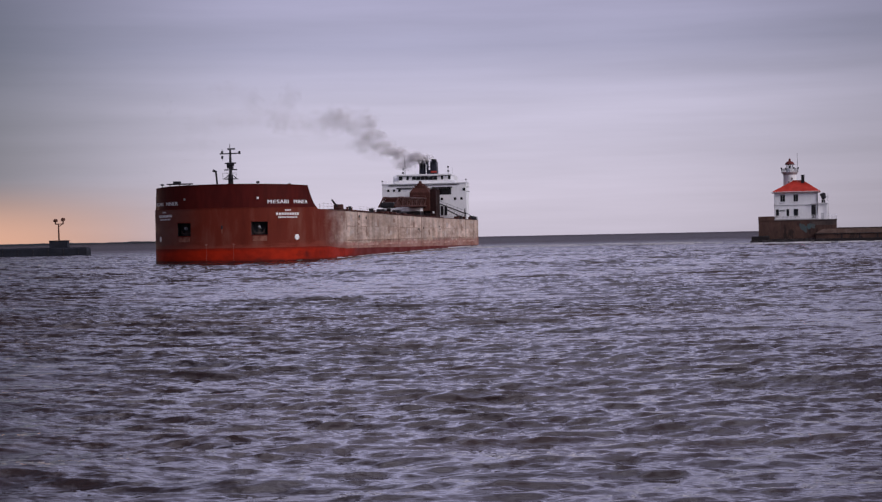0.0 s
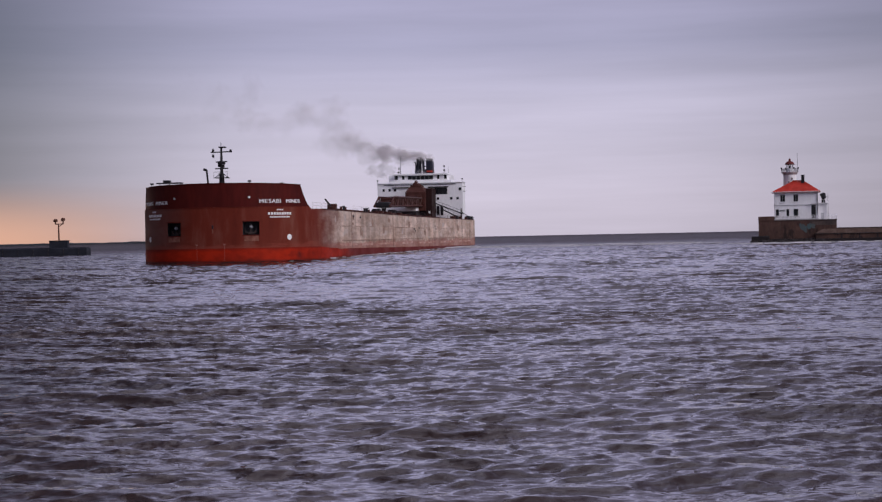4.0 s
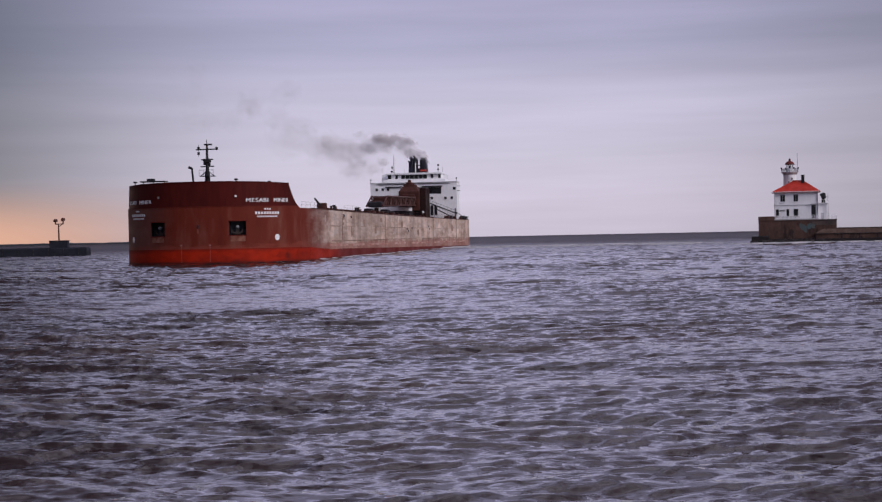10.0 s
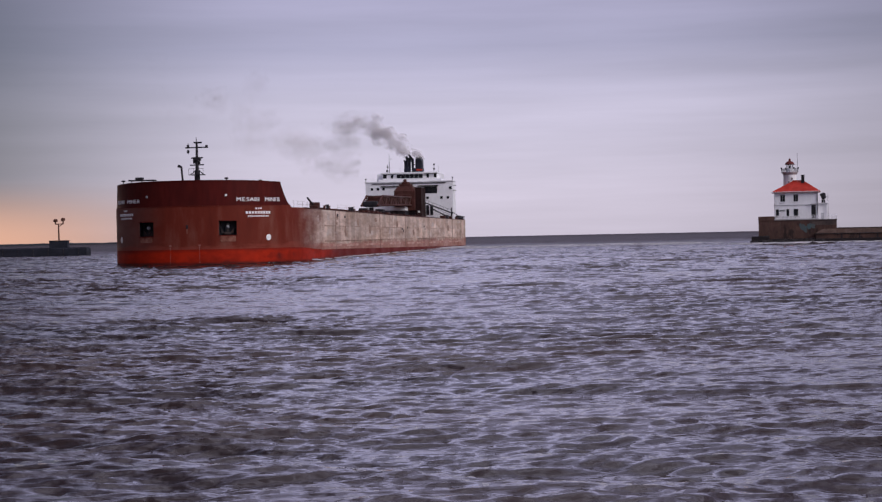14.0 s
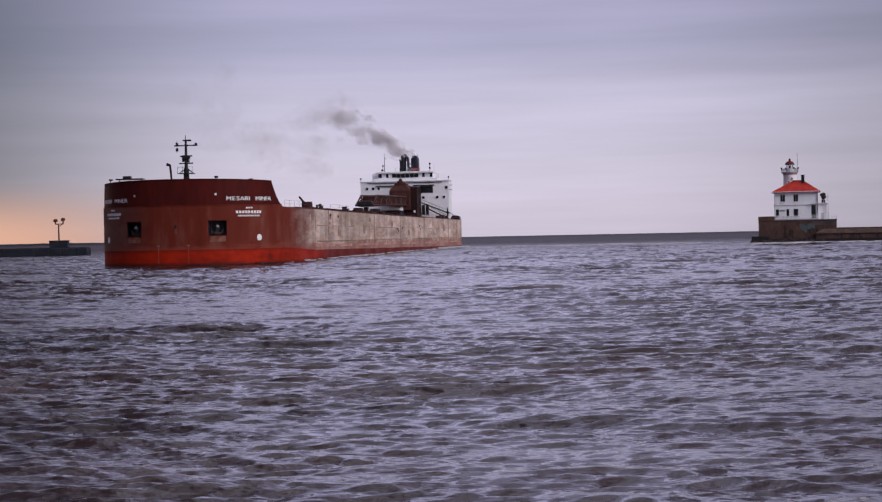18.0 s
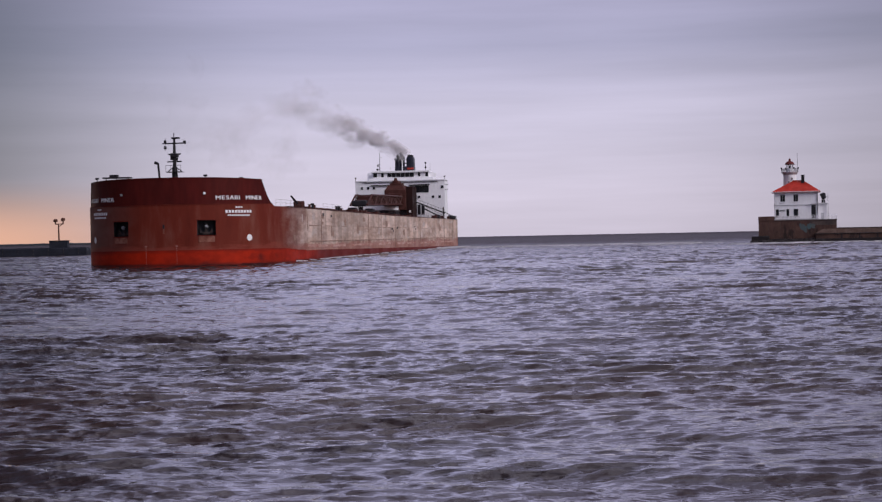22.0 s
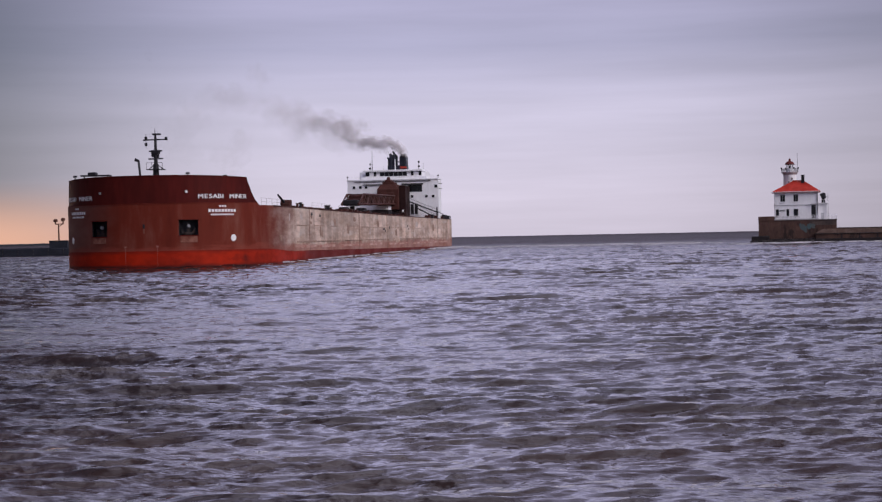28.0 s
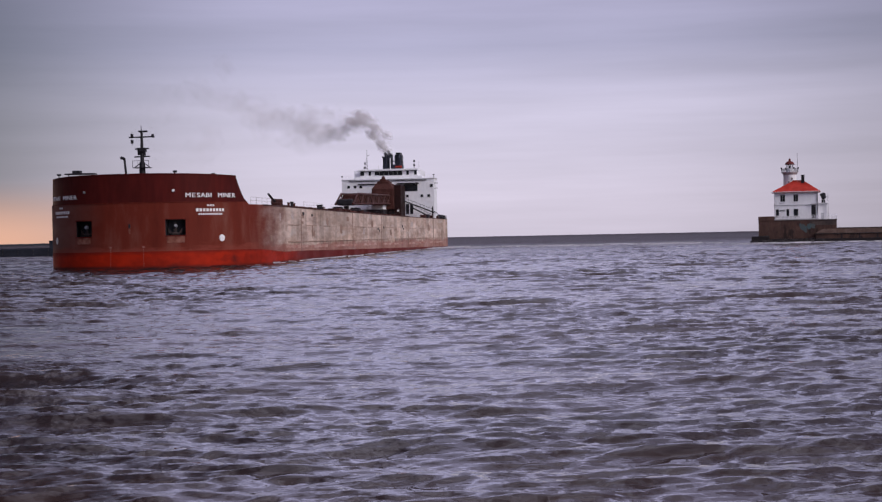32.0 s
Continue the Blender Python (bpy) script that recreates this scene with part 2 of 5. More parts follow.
    # the red itself: two tones and pale runs
    rm, rn, rk = N("ShaderNodeMapping"), N("ShaderNodeTexNoise"), N("ShaderNodeValToRGB")
    rm.inputs["Scale"].default_value = (1, 1, 0.28)
    rn.inputs["Scale"].default_value, rn.inputs["Detail"].default_value, rn.inputs["Roughness"].default_value = 0.30, 7, 0.62
    L(tc.outputs["Object"], rm.inputs[0])
    L(rm.outputs[0], rn.inputs["Vector"])
    rk.color_ramp.elements.new(0.5)
    for e, (q, v) in zip(rk.color_ramp.elements, ((0.28, (0.092, 0.0135, 0.0072)), (0.52, (0.132, 0.0205, 0.0115)), (0.78, (0.180, 0.066, 0.048)))):
        e.position, e.color = q, (*v, 1)
    L(rn.outputs["Fac"], rk.inputs[0])
    # the starboard bow is blended unevenly towards a dull brown
    cm, cn, ca, cr, cx = N("ShaderNodeMapping"), N("ShaderNodeTexNoise"), N("ShaderNodeMath"), N("ShaderNodeMapRange"), N("ShaderNodeMix")
    cm.inputs["Scale"].default_value = (0.5, 0.5, 0.9)
    cn.inputs["Scale"].default_value, cn.inputs["Detail"].default_value, cn.inputs["Roughness"].default_value = 0.5, 6, 0.6
    L(tc.outputs["Object"], cm.inputs[0])
    L(cm.outputs[0], cn.inputs["Vector"])
    ca.operation = "MULTIPLY_ADD"
    ca.inputs[1].default_value = 9.0
    L(cn.outputs["Fac"], ca.inputs[0])
    L(sep.outputs["Y"], ca.inputs[2])
    cr.interpolation_type = "SMOOTHSTEP"
    cr.inputs["From Min"].default_value, cr.inputs["From Max"].default_value, cr.inputs["To Max"].default_value = 2.5, -9.5, 0.8
    L(ca.outputs[0], cr.inputs["Value"])
    cx.data_type = "RGBA"
    cx.inputs[7].default_value = (0.190, 0.088, 0.070, 1)
    L(cr.outputs[0], cx.inputs[0])
    L(rk.outputs["Color"], cx.inputs[6])
    L(cx.outputs[2], x.inputs[7])
    L(r.outputs[0], x.inputs[0])
    L(col, x.inputs[6])
    # bottom paint showing through low down, and rust creeping up from it
    zn, za, zr, zx, zm = N("ShaderNodeTexNoise"), N("ShaderNodeMath"), N("ShaderNodeMapRange"), N("ShaderNodeMix"), N("ShaderNodeMapping")
    zm.inputs["Scale"].default_value = (0.16, 0.16, 0.7)
    zn.inputs["Scale"].default_value, zn.inputs["Detail"].default_value, zn.inputs["Roughness"].default_value = 1.0, 7, 0.68
    L(tc.outputs["Object"], zm.inputs[0])
    L(zm.outputs[0], zn.inputs["Vector"])
    za.operation = "MULTIPLY_ADD"
    za.inputs[1].default_value = -4.0
    L(zn.outputs["Fac"], za.inputs[0])
    L(sep.outputs["Z"], za.inputs[2])
    zr.interpolation_type = "SMOOTHSTEP"
    zr.inputs["From Min"].default_value, zr.inputs["From Max"].default_value, zr.inputs["To Max"].default_value = 1.5, 0.5, 0.62
    L(za.outputs[0], zr.inputs["Value"])
    zx.data_type = "RGBA"
    L(zr.outputs[0], zx.inputs[0])
    L(x.outputs[2], zx.inputs[6])
    zx.inputs[7].default_value = (0.225, 0.050, 0.034, 1)
    L(zx.outputs[2], b.inputs["Base Color"])
    return m


M["side"] = weathered_side()


def water_material():
    m = bpy.data.materials.new("lake_water")
    m.use_nodes = True
    nt = m.node_tree
    N, L = nt.nodes.new, nt.links.new
    b = nt.nodes["Principled BSDF"]
    b.inputs["IOR"].default_value = 1.333
    tc = N("ShaderNodeTexCoord")
    # the open lake beyond the piers is rougher: its waves are too small to see one by one
    sp, rr = N("ShaderNodeSeparateXYZ"), N("ShaderNodeMapRange")
    L(tc.outputs["Object"], sp.inputs[0])
    rr.interpolation_type = "SMOOTHSTEP"
    for k, v in (("From Min", 400.0), ("From Max", 1000.0), ("To Min", 0.04), ("To Max", 0.62)):
        rr.inputs[k].default_value = v
    wm, wn, wa = N("ShaderNodeMapping"), N("ShaderNodeTexNoise"), N("ShaderNodeMath")
    wm.inputs["Scale"].default_value = (0.012, 0.05, 1)
    wn.inputs["Scale"].default_value, wn.inputs["Detail"].default_value = 1.0, 5
    L(tc.outputs["Object"], wm.inputs[0])
    L(wm.outputs[0], wn.inputs["Vector"])
    wa.operation = "MULTIPLY_ADD"
    wa.inputs[1].default_value = 420.0
    L(wn.outputs["Fac"], wa.inputs[0])
    L(sp.outputs["Y"], wa.inputs[2])
    L(wa.outputs[0], rr.inputs["Value"])
    L(rr.outputs[0], b.inputs["Roughness"])
    # far waves show only steep near sides, which mirror less: mirroring is lowered by distance to darken them; long
    # wind streaks lie across the water
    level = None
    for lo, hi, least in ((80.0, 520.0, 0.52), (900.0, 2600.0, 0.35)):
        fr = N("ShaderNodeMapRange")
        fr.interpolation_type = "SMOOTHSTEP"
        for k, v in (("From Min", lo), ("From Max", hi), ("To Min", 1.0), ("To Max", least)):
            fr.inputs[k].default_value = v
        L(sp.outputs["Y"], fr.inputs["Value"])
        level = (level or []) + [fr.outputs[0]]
    for sc, lo, hi in (((0.45, 0.10, 1.0), 0.80, 1.18), ((0.16, 0.022, 1.0), 0.72, 1.25)):
        sm, sn, sr = N("ShaderNodeMapping"), N("ShaderNodeTexNoise"), N("ShaderNodeMapRange")
        sm.inputs["Scale"].default_value = sc
        sn.inputs["Scale"].default_value, sn.inputs["Detail"].default_value, sn.inputs["Roughness"].default_value = 1.0, 4, 0.6
        for k, v in (("From Min", 0.36), ("From Max", 0.64), ("To Min", lo), ("To Max", hi)):
            sr.inputs[k].default_value = v
        L(tc.outputs["Object"], sm.inputs[0])
        L(sm.outputs[0], sn.inputs["Vector"])
        L(sn.outputs["Fac"], sr.inputs["Value"])
        level.append(sr.outputs[0])
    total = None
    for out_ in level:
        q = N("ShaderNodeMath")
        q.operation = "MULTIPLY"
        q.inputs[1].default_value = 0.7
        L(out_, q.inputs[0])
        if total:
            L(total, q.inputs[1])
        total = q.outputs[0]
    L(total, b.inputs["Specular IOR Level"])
    hs = []
    for s, sc, d in ((3.2, (0.45, 1.0, 1.0), 1.0), (7.5, (0.5, 1.0, 1.0), 1.0)):
        mp, n = N("ShaderNodeMapping"), N("ShaderNodeTexNoise")
        mp.inputs["Scale"].default_value = sc
        n.inputs["Scale"].default_value, n.inputs["Detail"].default_value = s, d
        L(tc.outputs["Object"], mp.inputs[0])
        L(mp.outputs[0], n.inputs["Vector"])
        hs.append(n.outputs["Fac"])
    # patches of ruffled and of smoother water
    gm, gn, gr = N("ShaderNodeMapping"), N("ShaderNodeTexNoise"), N("ShaderNodeMapRange")
    gm.inputs["Scale"].default_value = (0.55, 0.20, 1.0)
    gn.inputs["Scale"].default_value, gn.inputs["Detail"].default_value, gn.inputs["Roughness"].default_value = 1.0, 2.0, 0.5
    gr.inputs["From Min"].default_value, gr.inputs["From Max"].default_value = 0.40, 0.60
    gr.inputs["To Min"].default_value, gr.inputs["To Max"].default_value = 0.3, 1.0
    L(tc.outputs["Object"], gm.inputs[0])
    L(gm.outputs[0], gn.inputs["Vector"])
    L(gn.outputs["Fac"], gr.inputs["Value"])
    nf, nm = N("ShaderNodeMapRange"), N("ShaderNodeMath")
    for k, v in (("From Min", 15.0), ("From Max", 380.0), ("To Min", 1.3), ("To Max", 1.3)):
        nf.inputs[k].default_value = v
    L(sp.outputs["Y"], nf.inputs["Value"])
    nm.operation = "MULTIPLY"
    L(nf.outputs[0], nm.inputs[0])
    L(gr.outputs[0], nm.inputs[1])
    ruffled = []
    for h in hs:
        q = N("ShaderNodeMath")
        q.operation = "MULTIPLY"
        L(h, q.inputs[0])
        L(nm.outputs[0], q.inputs[1])
        ruffled.append(q.outputs[0])
    b1, b2 = N("ShaderNodeBump"), N("ShaderNodeBump")
    b1.inputs["Strength"].default_value, b1.inputs["Distance"].default_value = 1.0, 0.042
    b2.inputs["Strength"].default_value, b2.inputs["Distance"].default_value = 1.0, 0.028
    L(ruffled[0], b1.inputs["Height"])
    L(ruffled[1], b2.inputs["Height"])
    L(b1.outputs[0], b2.inputs["Normal"])
    L(b2.outputs[0], b.inputs["Normal"])
    mp, n, x = N("ShaderNodeMapping"), N("ShaderNodeTexNoise"), N("ShaderNodeMix")
    mp.inputs["Scale"].default_value = (0.03, 0.08, 1)
    n.inputs["Scale"].default_value, n.inputs["Detail"].default_value = 1.0, 4
    L(tc.outputs["Object"], mp.inputs[0])
    L(mp.outputs[0], n.inputs["Vector"])
    x.data_type = "RGBA"
    x.inputs[6].default_value, x.inputs[7].default_value = (0.037, 0.0155, 0.0095, 1), (0.004, 0.006, 0.012, 1)
    L(n.outputs["Fac"], x.inputs[0])
    L(x.outputs[2], b.inputs["Base Color"])
    return m


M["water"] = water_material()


def smoke_material(name, alpha, tone, near, full, thin, gone):
    """Soot haze that thins out with the distance downwind of the funnel (metres: starts, fullest, thinning, gone)."""
    m = bpy.data.materials.new(name)
    m.use_nodes = True
    nt = m.node_tree
    N, L = nt.nodes.new, nt.links.new
    b = nt.nodes["Principled BSDF"]
    b.inputs["Base Color"].default_value = (*tone, 1)
    b.inputs["Roughness"].default_value = 1.0
    b.inputs["Specular IOR Level"].default_value = 0.0
    geo, dot, ramp = N("ShaderNodeNewGeometry"), N("ShaderNodeVectorMath"), N("ShaderNodeValToRGB")
    dot.operation = "DOT_PRODUCT"
    dot.inputs[1].default_value = (-1.0, 0.245, 0.0)
    L(geo.outputs["Position"], dot.inputs[0])
    mr = N("ShaderNodeMapRange")
    off = -4.3 - 0.245 * 532.3
    mr.inputs["From Min"].default_value, mr.inputs["From Max"].default_value = -off - 6.0, 110.0 - off
    L(dot.outputs["Value"], mr.inputs["Value"])
    els = ramp.color_ramp.elements
    while len(els) < 4:
        els.new(0.5)
    for e, (p, v) in zip(els, ((near + 6.0, 0.0), (full + 6.0, 1.0), (thin + 6.0, 0.75), (gone + 6.0, 0.0))):
        e.position, e.color = p / 116.0, (v, v, v, 1)
    ramp.color_ramp.interpolation = "EASE"
    L(mr.outputs[0], ramp.inputs[0])
    nz, nr, a1, a2 = N("ShaderNodeTexNoise"), N("ShaderNodeMapRange"), N("ShaderNodeMath"), N("ShaderNodeMath")
    tc = N("ShaderNodeTexCoord")
    nz.inputs["Scale"].default_value, nz.inputs["Detail"].default_value = 0.5, 3
    L(tc.outputs["Object"], nz.inputs["Vector"])
    nr.inputs["From Min"].default_value, nr.inputs["From Max"].default_value = 0.30, 0.66
    L(nz.outputs["Fac"], nr.inputs["Value"])
    a1.operation = a2.operation = "MULTIPLY"
    a2.inputs[1].default_value = alpha
    L(nr.outputs[0], a1.inputs[0])
    L(ramp.outputs["Color"], a1.inputs[1])
    L(a1.outputs[0], a2.inputs[0])
    L(a2.outputs[0], b.inputs["Alpha"])
    return m


# ---------------------------------------------------------------- mesh helpers
def part(name, bm, material, parent=None, label=""):
    """Links a bmesh as one mesh object, under parent if given."""
    me = bpy.data.meshes.new(name)
    bmesh.ops.recalc_face_normals(bm, faces=bm.faces)
    bm.to_mesh(me)
    bm.free()
    me.materials.append(M[material] if isinstance(material, str) else material)
    ob = new(name, me)
    ob.parent = parent
    return tagged(ob, label)


def empty(name, m, label, category, group="", kind=""):
    ob = new(name)
    ob.matrix_world = m
    return tagged(ob, label, category, group, kind)


def box(bm, x0, x1, y0, y1, z0, z1, bevel=0.0):
    vs = [bm.verts.new((x, y, z)) for z in (z0, z1) for x, y in ((x0, y0), (x1, y0), (x1, y1), (x0, y1))]
    fs = [bm.faces.new([vs[i] for i in q]) for q in ((3, 2, 1, 0), (4, 5, 6, 7), (0, 1, 5, 4), (1, 2, 6, 5), (2, 3, 7, 6), (3, 0, 4, 7))]
    if bevel:
        bmesh.ops.bevel(bm, geom=list({e for f in fs for e in f.edges}), offset=bevel, segments=2, affect="EDGES", profile=0.6)
    return bm


def boxed(x0, x1, y0, y1, z0, z1, bevel=0.0):
    return box(bmesh.new(), x0, x1, y0, y1, z0, z1, bevel)


def tube(bm, a, b, r0, r1=None, n=10):
    """A tapered rod from a to b."""
    a, b = Vector(a), Vector(b)
    r1 = r0 if r1 is None else r1
    m = Matrix.Translation((a + b) / 2) @ (b - a).to_track_quat("Z", "Y").to_matrix().to_4x4()
    bmesh.ops.create_cone(bm, cap_ends=True, segments=n, radius1=r0, radius2=r1, depth=(b - a).length, matrix=m)
    return bm


def lathe(bm, profile, n=28, centre=(0, 0)):
    """Turns (radius, z) pairs round a vertical axis."""
    rings = []
    for r, z in profile:
        rings.append([bm.verts.new((centre[0] + r * math.cos(2 * math.pi * i / n), centre[1] + r * math.sin(2 * math.pi * i / n), z)) for i in range(n)])
    for a, b in zip(rings, rings[1:]):
        for i in range(n):
            bm.faces.new((a[i], a[(i + 1) % n], b[(i + 1) % n], b[i]))
    for ring in (rings[0], rings[-1]):
        bm.faces.new(ring)
    return bm


def prism(bm, pts, z0, z1):
    """An upright prism on a closed plan of (x, y); z0 and z1 may be functions of x."""
    f0 = z0 if callable(z0) else (lambda x: z0)
    f1 = z1 if callable(z1) else (lambda x: z1)
    lo, hi = [bm.verts.new((x, y, f0(x))) for x, y in pts], [bm.verts.new((x, y, f1(x))) for x, y in pts]
    n = len(pts)
    for i in range(n):
        bm.faces.new((lo[i], lo[(i + 1) % n], hi[(i + 1) % n], hi[i]))
    bm.faces.new(hi)
    bm.faces.new(lo[::-1])
    return bm


# ---------------------------------------------------------------- water
def wave_tile(size, n, seed, bands, sharp):
    """A periodic square of wind waves: height and the sideways pull that sharpens its crests, on an n x n grid.
    bands: (peak wavelength, shortest wavelength, rms height, heading in degrees from +x, narrowness)."""
    rng = np.random.default_rng(seed)
    k1 = np.fft.fftfreq(n, size / n) * 2 * np.pi
    kx, ky = np.meshgrid(k1, k1, indexing="ij")
    k = np.hypot(kx, ky)
    k[0, 0] = 1e9
    total = np.zeros((n, n), dtype=complex)
    for peak, least, rms, head, spread in bands:
        kp, kc = 2 * np.pi / peak, 2 * np.pi / least
        amp = np.exp(-0.75 * (kp / k) ** 2) * k ** -2.0 * np.exp(-(k / kc) ** 2)
        ang = np.arctan2(ky, kx) - radians(head)
        amp = amp * (np.abs(np.cos(ang)) ** spread + 0.04)
        spec = (rng.normal(size=(n, n)) + 1j * rng.normal(size=(n, n))) * amp
        total += spec * (rms / np.real(np.fft.ifft2(spec)).std())
    h = np.real(np.fft.ifft2(total))
    rough = h.std()
    h = np.tanh(h / (2.2 * rough))
    h *= rough / h.std()
    pull = [np.real(np.fft.ifft2(1j * q / k * total)) * sharp for q in (kx, ky)]
    return [h, *pull]


def sample(tile, size, x, y):
    n = tile.shape[0]
    u, v = (x / size * n) % n, (y / size * n) % n
    i, j = np.floor(u).astype(int), np.floor(v).astype(int)
    a, b = u - i, v - j
    i, j, i2, j2 = i % n, j % n, (i + 1) % n, (j + 1) % n
    return tile[i, j] * (1 - a) * (1 - b) + tile[i2, j] * a * (1 - b) + tile[i, j2] * (1 - a) * b + tile[i2, j2] * a * b


def wave_sheet(name, y0, y_end, cols, near, tiles, side, lean):
    """A wedge of wavy water before the camera, fine near and coarse far; crests lean the way they run."""
    ys = [y0]
    while ys[-1] < y_end:
        d = ys[-1]
        ys.append(d + (near if d < 70 else near * (d / 70) ** 1.5 if d < 400 else near * 13.7 * (d / 400) ** 1.8))
    ys = np.array(ys)
    step = np.gradient(ys)[:, None]
    s = np.linspace(-1, 1, cols)
    x = s[None, :] * (0.31 * np.maximum(ys, 12)[:, None] + side)
    y = np.repeat(ys[:, None], cols, 1)
    x0, y0_, z = x.copy(), y.copy(), np.zeros_like(x)
    gust = sample(tiles[0][0][0], tiles[0][1], y0_ * 0.23 + 13.0, x0 * 0.11 + 31.0)
    gust = np.clip(1.0 + 0.22 * gust / gust.std(), 0.5, 1.6)
    for (h, px, py), size, turn, by_distance in tiles:
        c_, s_ = math.cos(turn), math.sin(turn)
        u, v = x0 * c_ + y0_ * s_, -x0 * s_ + y0_ * c_
        g = gust * np.interp(ys, (20, 55, 95, 145, 275, 525), by_distance)[:, None]
        calm = np.clip(1.0 - (step - 0.5) / 1.5, 0.0, 1.0)
        du, dv = sample(px, size, u, v) * g * calm, sample(py, size, u, v) * g * calm
        up = sample(h, size, u, v) * g
        z += up
        x += du * c_ - dv * s_
        y += du * s_ + dv * c_ - lean * up * calm
    z -= 0.62 * np.clip((np.abs(s[None, :]) - 0.975) / 0.025, 0, 1)
    rows = len(ys)
    co = np.stack([x, y, z], -1).reshape(-1, 3)
    idx = np.arange(rows * cols).reshape(rows, cols)
    quads = np.stack([idx[:-1, :-1], idx[:-1, 1:], idx[1:, 1:], idx[1:, :-1]], -1).reshape(-1, 4)
    me = bpy.data.meshes.new(name)
    me.vertices.add(len(co))
    me.vertices.foreach_set("co", co.astype(np.float32).ravel())
    me.loops.add(quads.size)
    me.loops.foreach_set("vertex_index", quads.astype(np.int32).ravel())
    me.polygons.add(len(quads))
    me.polygons.foreach_set("loop_start", np.arange(0, quads.size, 4, dtype=np.int32))
    me.polygons.foreach_set("use_smooth", np.ones(len(quads), dtype=bool))
    me.update(calc_edges=True)
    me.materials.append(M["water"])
    return new(name, me)


def make_water():
    chop = wave_tile(53.0, 1024, 5, [(0.50, 0.15, 0.0125, 98, 4.0), (1.0, 0.3, 0.0135, 82, 3.4)], 0.44)
    ripple = wave_tile(71.0, 640, 7, [(2.3, 0.6, 0.023, 98, 4.0)], 0.6)
    swell = wave_tile(113.0, 512, 3, [(6.5, 1.1, 0.054, 86, 4.5)], 0.7)
    a = wave_sheet("water_chop", 12.0, 5600.0, 560, 0.10, [(swell, 113.0, 0.0, (0.90, 0.92, 1.05, 1.35, 1.7, 1.8)), (ripple, 71.0, -0.04, (0.70, 0.82, 1.02, 1.5, 2.5, 2.5)),
                                                           (chop, 53.0, 0.06, (0.85, 0.93, 1.05, 1.15, 0.98, 0.7))], 7.0, 0.8)
    tagged(a, "choppy brown-grey lake water reaching the horizon", "water", kind="structure")
    bm = bmesh.new()
    bmesh.ops.create_circle(bm, cap_ends=True, segments=96, radius=5600)
    base = part("water", bm, "water")
    base.location.z = -0.6
    tagged(base, "deep grey lake water all round", "water", kind="structure")
    return a


WATER = make_water()


# ---------------------------------------------------------------- the ship
# ship's space: x forward, y to port, z up from the waterline
NOSE, BOW_A, BEAM, POW, STERN = -7.5, 20.0, 16.0, 2.33, -304.0


def bow_point(th, inset=0.0):
    """A point of the bow's plan; th from 90 (port shoulder) to -90 (starboard shoulder) degrees."""
    a = radians(abs(th))
    x = NOSE - BOW_A + (BOW_A - inset) * max(math.cos(a), 0.0) ** (2 / POW)
    y = (BEAM - inset) * math.sin(a) ** (2 / POW)
    return x, math.copysign(y, th)


def angle_of_y(y):
    return math.degrees(math.asin((abs(y) / BEAM) ** (POW / 2)))


def angle_of_x(x):
    return math.degrees(math.acos(((x - NOSE + BOW_A) / BOW_A) ** (POW / 2)))


def boot_z(x):
    u = min(1.0, max(0.0, (-x - 18.0) / 22.0))
    return 2.45 - 0.65 * u * u * (3 - 2 * u) - 1.35 * max(0.0, (-x - 55.0) / 245.0) ** 0.9


def side_z(x):
    """Top of the side: the knuckle at the bow, then the deck edge with its slight rise aft."""
    return 9.4 if x > -18.0 else 9.05 + 0.4 * max(0.0, (-x - 150) / 154)


ARC = []
_s, _last = 0.0, None
for _i in range(0, 901):
    _p = Vector(bow_point(_i / 10))
    if _last is not None:
        _s += (_p - _last).length
    ARC.append((_s, _p))
    _last = _p


def on_bow(s, side):
    """Place and outward direction on the bow at s metres from the stem, on side +1 (port) or -1."""
    for (s0, p0), (s1, p1) in zip(ARC, ARC[1:]):
        if s1 >= s:
            t = (p1 - p0).normalized()
            p = p0 + t * (s - s0)
            return Vector((p.x, side * p.y, 0)), Vector((-t.y * -1, side * -t.x, 0)).normalized()
    return Vector((ARC[-1][1].x, side * ARC[-1][1].y, 0)), Vector((0, side, 0))


def arc_at_y(y):
    return next(s for s, p in ARC if p.y >= y)


def bow_pose(s, side, z, off):
    p, n = on_bow(s, side)
    up = Vector((0, 0, 1))
    along = up.cross(n).normalized()
    m = Matrix((along, up, n)).transposed().to_4x4()
    m.translation = p + n * off + up * z
    return m


def glyph(body, size, thick=0.01):
    cu = bpy.data.curves.new("glyph", "FONT")
    cu.body, cu.size, cu.extrude, cu.align_x, cu.offset = body, size, thick, "CENTER", 0.0
    ob = new("glyph", cu)
    bpy.context.view_layer.update()
    me = bpy.data.meshes.new_from_object(ob.evaluated_get(bpy.context.evaluated_depsgraph_get()))
    bpy.data.objects.remove(ob)
    bpy.data.curves.remove(cu)
    return me


def rail(parent, points, height=1.1, material="dark", every=2.0, r=0.035):
    """A pipe railing along a line of points: posts and two rails, each a part."""
    for a, b in zip(points, points[1:]):
        a, b = Vector(a), Vector(b)
        n = max(1, round((b - a).length / every))
        bm = bmesh.new()
        for k in (0.55, 1.0):
            tube(bm, a + Vector((0, 0, height * k)), b + Vector((0, 0, height * k)), r * 0.8, n=5)
        part("handrail", bm, material, parent)
        for i in range(n + 1):
            p = a.lerp(b, i / n)
            part("rail_post", tube(bmesh.new(), p, p + Vector((0, 0, height)), r, n=5), material, parent)


